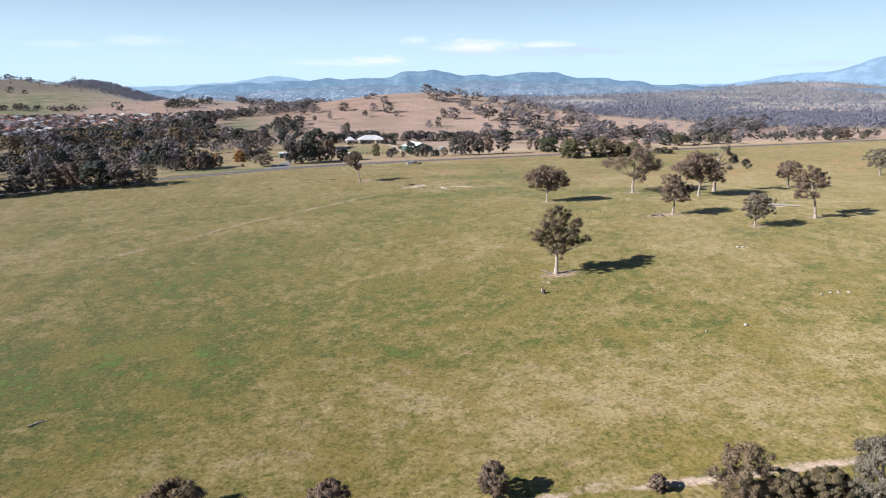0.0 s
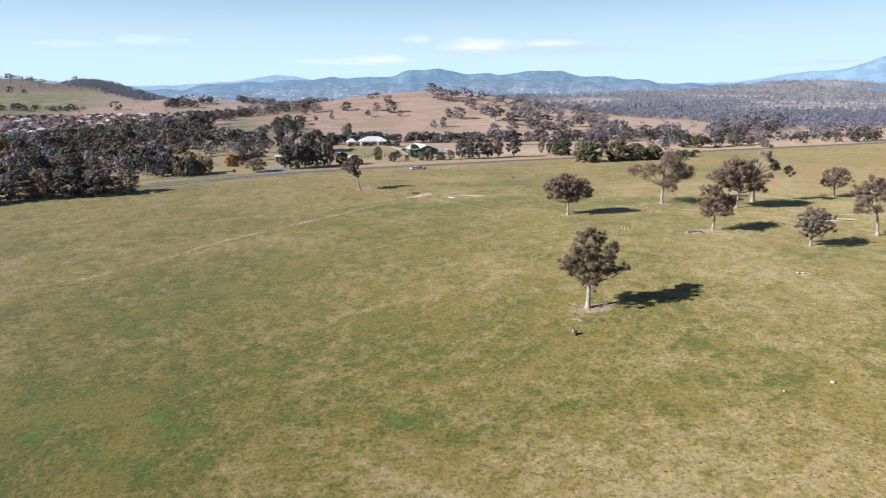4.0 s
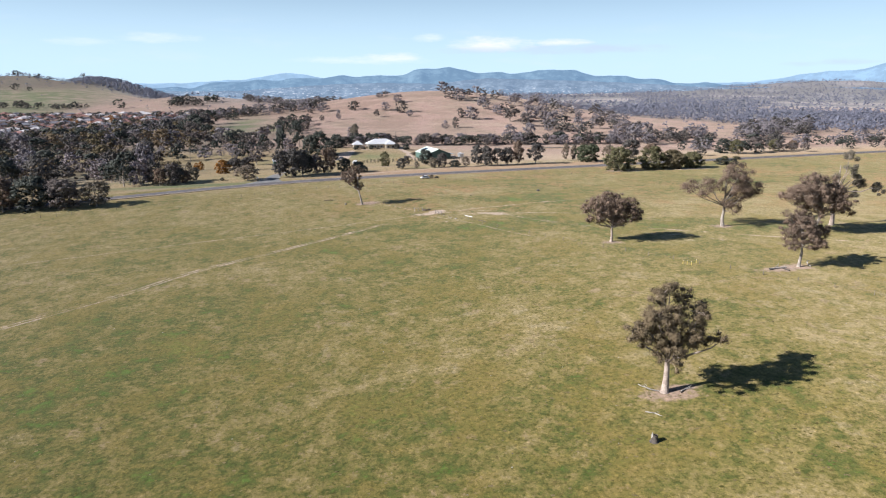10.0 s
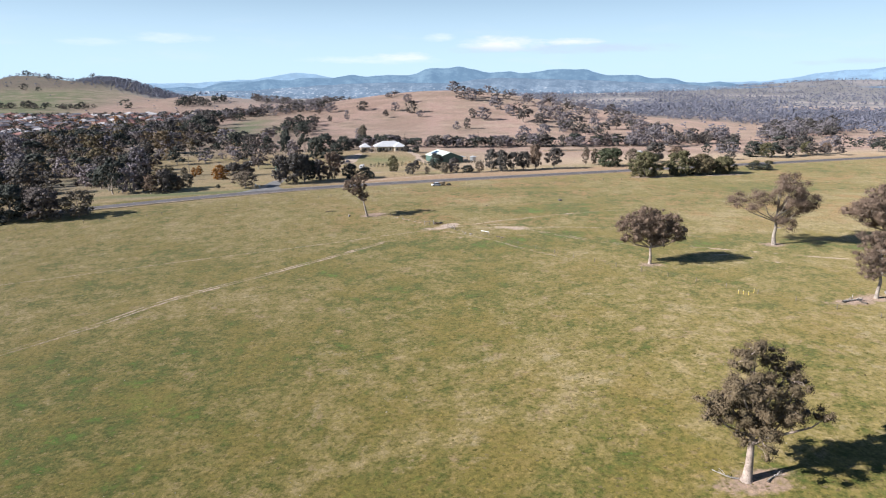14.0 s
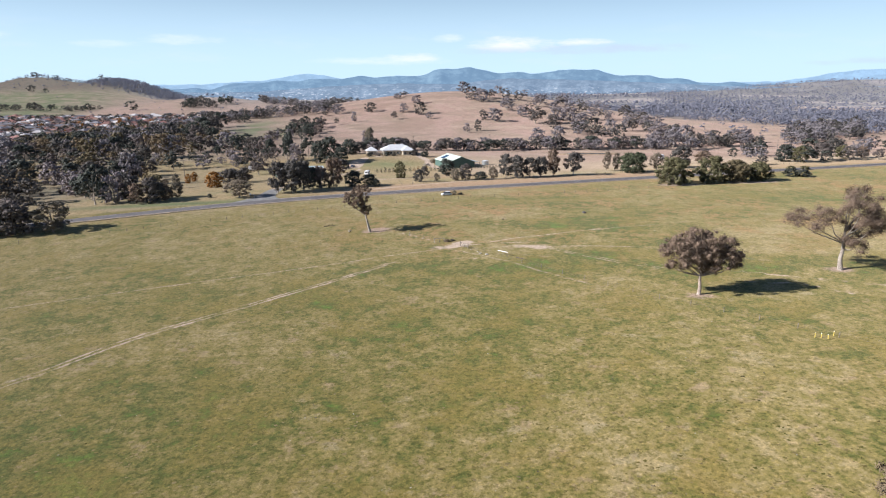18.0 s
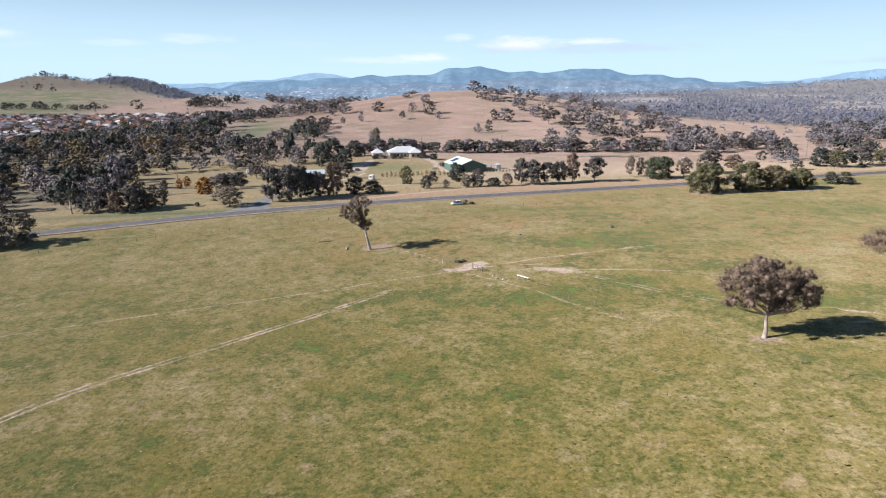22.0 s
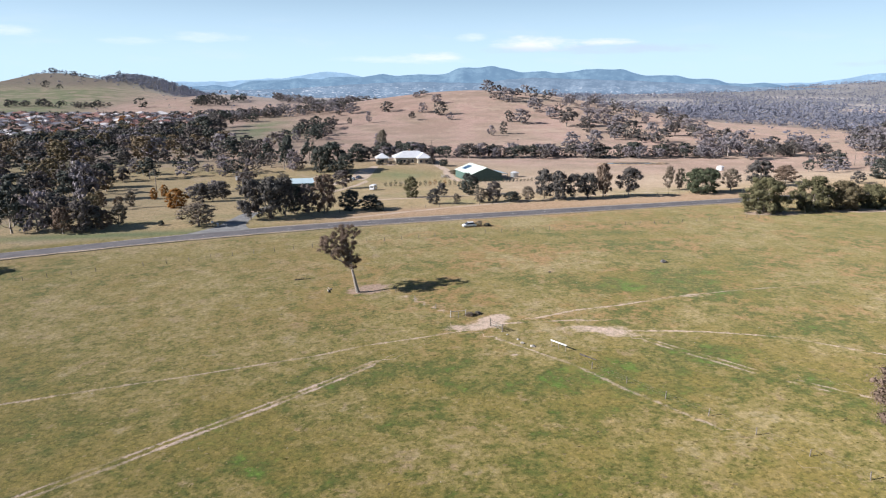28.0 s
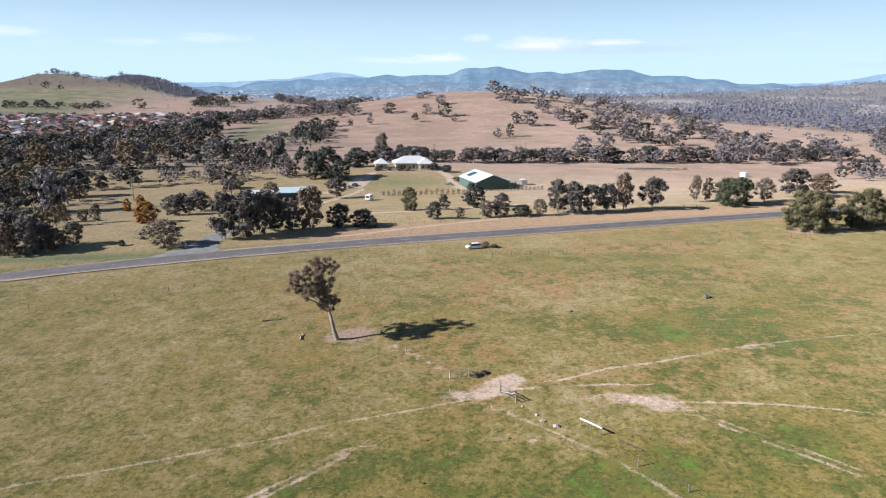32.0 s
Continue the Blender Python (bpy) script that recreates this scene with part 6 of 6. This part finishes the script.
# ---- timber, stumps and stones ----
def limb_of_wood(name, x, y, turn, L, r, mat, label, bent=0.12, twigs=3, seed=0, lift=0.0, category="log"):
    rng = np.random.default_rng(seed + 900)
    t = thing(name, x, y, zat(x, y), turn, label, category)
    n = 7
    ps = [np.array([L * (u - 0.5), bent * L * math.sin(u * 3.0) * rng.uniform(0.6, 1.2), r * 0.8 + lift * u]) for u in np.linspace(0, 1, n)]
    part("trunk", smooth(mesh_np("fallen", *tube(ps, [r * (1 - 0.55 * i / n) for i in range(n)], 8), mat)), None, t)
    for k in range(twigs):
        s = ps[2 + k % 4]
        e = s + np.array([rng.uniform(0.1, 0.3) * L, rng.uniform(-0.3, 0.3) * L, rng.uniform(0.05, 0.2) * L])
        part("branch", mesh_np("fallen", *tube([s, (s + e) / 2 + (0, 0, 0.05 * L), e], [r * 0.4, r * 0.28, r * 0.08], 5), mat), None, t)


t = thing("stump", 43.3, -23.6, zat(43.3, -23.6) - 0.1, 0, "charred tree stump, hollow and dark", "stump")
part("bole", smooth(mesh_np("bole", *tube([(0, 0, 0), (0, 0, 0.25), (0.05, 0, 0.6), (0.1, 0.05, 1.1)], [0.75, 0.55, 0.45, 0.36], 10), CHARRED)), None, t)
part("splinter", smooth(mesh_np("bole", *tube([(-0.2, 0.1, 0.5), (-0.25, 0.15, 1.1), (-0.28, 0.2, 1.4)], [0.22, 0.14, 0.02], 6), DEAD_WOOD)), None, t)
limb_of_wood("fallen_branch", 46.0, -17.0, -40, 2.6, 0.09, DEAD_WOOD, "grey fallen branch lying in the grass", seed=1)
limb_of_wood("fallen_branch", 48.0, -10.2, 160, 3.2, 0.11, DEAD_WOOD, "pale fallen branch at the foot of the gum", seed=2, lift=0.8)
limb_of_wood("fallen_branch", 54.0, -11.5, 20, 3.4, 0.10, DEAD_WOOD, "pale fallen branch at the foot of the gum", seed=3)
limb_of_wood("fallen_log", 154, 50, -28, 11.0, 0.42, DEAD_WOOD, "long bleached fallen log in green grass", 0.03, 2, 4)
limb_of_wood("fallen_log", 102.5, 42.0, 10, 5.0, 0.25, DEAD_WOOD, "tangled fallen timber by the reddish gum", 0.1, 5, 5)
limb_of_wood("fallen_branch", 104.0, 41.2, 100, 2.4, 0.20, CHARRED, "dark burnt branch among fallen timber", 0.1, 2, 6)
limb_of_wood("fallen_branch", 112.5, 44.5, 60, 4.0, 0.12, DEAD_WOOD, "bleached fallen branch with raised twigs", 0.2, 4, 7, 0.6)
limb_of_wood("fallen_branch", -11, 157, 10, 3.6, 0.12, CHARRED, "dark fallen branch in the grass", 0.05, 4, 8)
limb_of_wood("fallen_branch", -4, 148.5, 80, 2.2, 0.16, DEAD_WOOD, "bleached fallen branch near the leaning gum", 0.2, 4, 9)
limb_of_wood("fallen_log", 41.5, 110.2, -52, 3.2, 0.14, CHARRED, "dark burnt pole lying in the grass", 0.0, 0, 10)
limb_of_wood("fallen_log", -55.5, -63.5, 40, 3.0, 0.13, DEAD_WOOD, "bleached log on a bare patch", 0.05, 1, 11)
t = thing("trestle_rail", 37.6, 114.2, zat(37.6, 114.2), -52, "white timber rail on thin legs in the paddock", "rail")
part("rail", boxed(-1.7, -0.09, 0.95, 1.7, 0.09, 1.1), TRIM_WHITE, t)
for x in (-1.5, 0.0, 1.5):
    part("leg", boxed(x - 0.04, -0.04, -0.1, x + 0.04, 0.04, 0.96), POST_WOOD, t)


def stone(rng, x, y, r, name, label, mat=STONE, group=""):
    bm = bmesh.new()
    bmesh.ops.create_icosphere(bm, subdivisions=2, radius=1.0)
    for v in bm.verts:
        v.co *= 0.8 + 0.35 * noise.noise(v.co * 1.3 + Vector((x, y, 0)))
        v.co = Vector((v.co.x * r, v.co.y * r * 0.8, v.co.z * r * 0.55))
    me = bpy.data.meshes.new(name)
    bm.to_mesh(me)
    bm.free()
    me.materials.append(mat)
    ob = new(name, me)
    ob.matrix_world = pose(x, y, zat(x, y) + r * 0.12, 0, 0, rng.uniform(0, 360))
    tagged(ob, label, "rock", group)


rs = random.Random(8)
stone(rs, 74, 164, 1.1, "boulder", "rounded grey boulder half sunk in grass", STONE_DARK)
stone(rs, 45, 157, 0.45, "boulder", "small dark rock in the grass", CHARRED)
for x, y, r in ((79.4, -50.9, 0.7), (70, -52, 0.4), (106, -38, 0.5), (108.6, -37.6, 0.6), (110.5, -37.8, 0.5), (113, -38, 0.6), (107.6, 0.3, 0.7), (109, 0, 0.6), (32, 117, 0.5), (33.5, 115.5, 0.6), (30, 121, 0.3), (31.5, 118.6, 0.35), (111.2, -36.6, 0.35)):
    stone(rs, x, y, r, "rock", "pale weathered rock in the grass", STONE, "rocks in the paddock")


def specks(name, n, x0, x1, y0, y1, r0, r1, mat, label, category, seed, flat=0.5):
    """Many small lumps on the ground as one mesh."""
    rng = np.random.default_rng(seed)
    base = np.array([(1, 0, 0), (0.3, 0.95, 0), (-0.8, 0.5, 0), (-0.7, -0.7, 0), (0.4, -0.9, 0), (0.1, 0, 1.0)])
    tri = np.array([(0, 1, 5), (1, 2, 5), (2, 3, 5), (3, 4, 5), (4, 0, 5)])
    x, y, r = rng.uniform(x0, x1, n), rng.uniform(y0, y1, n), rng.uniform(r0, r1, n)
    z = height(x, y) - 0.01
    V = np.stack([x, y, z], 1)[:, None, :] + base[None] * (rng.uniform(0.7, 1.3, (n, 6, 1)) * r[:, None, None]) * (1, 1, flat)
    Q = tri[None] + (np.arange(n) * 6)[:, None, None]
    tagged(new(name, mesh_np(name, V.reshape(-1, 3), Q.reshape(-1, 3), mat)), label, category, kind="stuff")


specks("scattered_stones", 700, -110, 170, -100, 200, 0.06, 0.14, STONE, "small pale stones scattered through the grass", "stones", 3)
specks("dung_pats", 300, -110, 170, -100, 200, 0.08, 0.20, CHARRED, "dark dung pats scattered through the grass", "dung", 4, 0.35)


def tufts():
    """Tussocks of dry and green grass: low uneven mounds leaning with the wind."""
    rng = np.random.default_rng(21)
    n = 52000
    x, y = rng.uniform(-105, 150, n), rng.uniform(-110, 190, n)
    keep = (track_distance(x, y) > 0.6) & (np.abs(past_road(x, y)) > 7)
    x, y = x[keep], y[keep]
    n = len(x)
    z = height(x, y) - 0.02
    r, h, turn = rng.uniform(0.12, 0.36, n), rng.uniform(0.012, 0.045, n), rng.uniform(0, 6.28, n)
    ang = np.arange(5) * 2 * math.pi / 5
    w = r[:, None] * rng.uniform(0.6, 1.3, (n, 5))
    low = np.stack([x[:, None] + np.cos(ang + turn[:, None]) * w * 1.5, y[:, None] + np.sin(ang + turn[:, None]) * w, np.repeat(z[:, None], 5, 1)], 2)
    tip = np.stack([x + rng.normal(size=n) * r * 0.4, y + rng.normal(size=n) * r * 0.4, z + h], 1)[:, None]
    V = np.concatenate([low, tip], 1).reshape(-1, 3)
    T = np.array([(k, (k + 1) % 5, 5) for k in range(5)])
    T = (T[None] + (np.arange(n) * 6)[:, None, None]).reshape(-1, 3)
    def paint(nt):
        r = nt.nodes.new("ShaderNodeNewGeometry").outputs["Random Per Island"]
        p = place(nt)
        g = calc(nt, "ADD", calc(nt, "MULTIPLY", calc(nt, "SUBTRACT", grain(nt, 0.12, 6.0, 0.72, p), 0.5), 3.0), calc(nt, "SUBTRACT", r, 0.5))
        col = mix(nt, ramp(nt, g, -0.5, 0.1), (0.262, 0.208, 0.108), (0.190, 0.156, 0.058))
        return mix(nt, ramp(nt, g, 0.1, 0.6), col, (0.120, 0.116, 0.034))
    m = material("tussock", paint, 0.9, spec=0.1)
    nt = m.node_tree
    pb = nt.nodes["Principled BSDF"]
    tr = nt.nodes.new("ShaderNodeBsdfTranslucent")
    nt.links.new(pb.inputs["Base Color"].links[0].from_socket, tr.inputs[0])
    ms = node(nt, "ShaderNodeMixShader", Fac=0.40)
    nt.links.new(pb.outputs[0], ms.inputs[1])
    nt.links.new(tr.outputs[0], ms.inputs[2])
    nt.links.new(ms.outputs[0], nt.nodes["Material Output"].inputs[0])
    tagged(new("grass_tufts", smooth(mesh_np("grass_tufts", V, T, m))), "tussocks of green and straw-coloured pasture grass", "grass", kind="stuff")


tufts()

# ---- heap of cut timber in the yard ----
heap = thing("brush_heap", 33.5, 372, zat(33.5, 372), 10, "heap of cut brush and old timber in the gravel yard", "brush heap")
rh = np.random.default_rng(6)
for k in range(14):
    a, b = rh.uniform(-2.6, 2.6, 2), rh.uniform(-2.6, 2.6, 2)
    ps = [np.array([a[0], a[1] * 0.5, 0.1]), np.array([(a[0] + b[0]) / 2, (a[1] + b[1]) * 0.25, 1.0 + rh.uniform(0, 0.8)]), np.array([b[0], b[1] * 0.5, 0.3])]
    part("stick", mesh_np("stick", *tube(ps, [0.16, 0.13, 0.05], 5), DEAD_WOOD if k % 3 else POST_WOOD), None, heap)

# ---- the dam and the garden rows ----
def dam():
    x, y = 160, 446
    n = 28
    ang = [i * 2 * math.pi / n for i in range(n)]
    rnd = random.Random(2)
    rim = [(1 + rnd.uniform(-0.08, 0.08)) for _ in ang]
    prof = ((26, 9.5, -0.6), (22.5, 7.4, 0.75), (20.5, 6.2, 0.65), (18.5, 4.6, 0.15))
    bm = bmesh.new()
    rings = [[bm.verts.new((a * r * math.cos(t), b * r * math.sin(t), z)) for t, r in zip(ang, rim)] for a, b, z in prof]
    for q, w in zip(rings, rings[1:]):
        for i in range(n):
            bm.faces.new((q[i], q[(i + 1) % n], w[(i + 1) % n], w[i]))
    z0 = zat(x, y)
    t = thing("dam", x, y, z0, 4, "farm dam, a muddy pond inside a brown earth bank", "pond", kind="structure")
    part("bank", bm, EARTH, t)
    bm = bmesh.new()
    bm.faces.new([bm.verts.new((19.2 * r * math.cos(a), 5.0 * r * math.sin(a), 0.45)) for a, r in zip(ang, rim)])
    part("water", bm, WATER, t)


dam()
plant([(-4, 413, 2.6, 4), (2, 413, 2.2, 3.5), (8, 412.5, 3, 4), (13, 412.5, 2.4, 3.4), (27, 414, 4.2, 5), (34, 409, 4.0, 5.5), (38, 384, 2.4, 5), (41, 381, 2, 4)], "dgdygdyg", "garden shrubs", "in the farmhouse garden")
SAPLING = tree_meshes("sapling", BARK_GREY, LEAF_DARK, False, 500, 3.0, 1.7, 0.05, 7, 4, 420, 0.14, sides=3)
SAPLING_RED = tree_meshes("sapling", BARK_GREY, LEAF_AUTUMN, False, 501, 3.0, 1.9, 0.05, 7, 4, 420, 0.14, sides=3)
for i in range(16):
    tree("sapling", SAPLING if i not in (9, 10, 12) else SAPLING_RED, 2 + i * 2.4, 336 + rs.uniform(-0.6, 0.6), rs.uniform(0, 360), (1, 1, rs.uniform(0.7, 1.1)), "small clipped conifer in a garden row" if i not in (9, 10, 12) else "small russet shrub in a garden row", "shrub", "garden row")
for i in range(17):
    tree("sapling", SAPLING, 46 + i * 1.9, 348.5 + i * 0.25, rs.uniform(0, 360), (0.8, 0.8, rs.uniform(0.5, 0.8)), "small clipped conifer in a garden row", "shrub", "garden row")
t = thing("storage_tank", 201, 407, zat(201, 407), 0, "white round storage tank among trees", "water tank")
part("tank_wall", drum(bmesh.new(), 0, 0, 0, 2.4, 2.1, 2.1, 20), PAINT_WHITE, t)
part("tank_roof", drum(bmesh.new(), 0, 0, 2.4, 2.9, 2.2, 0.3, 20), PAINT_WHITE, t)
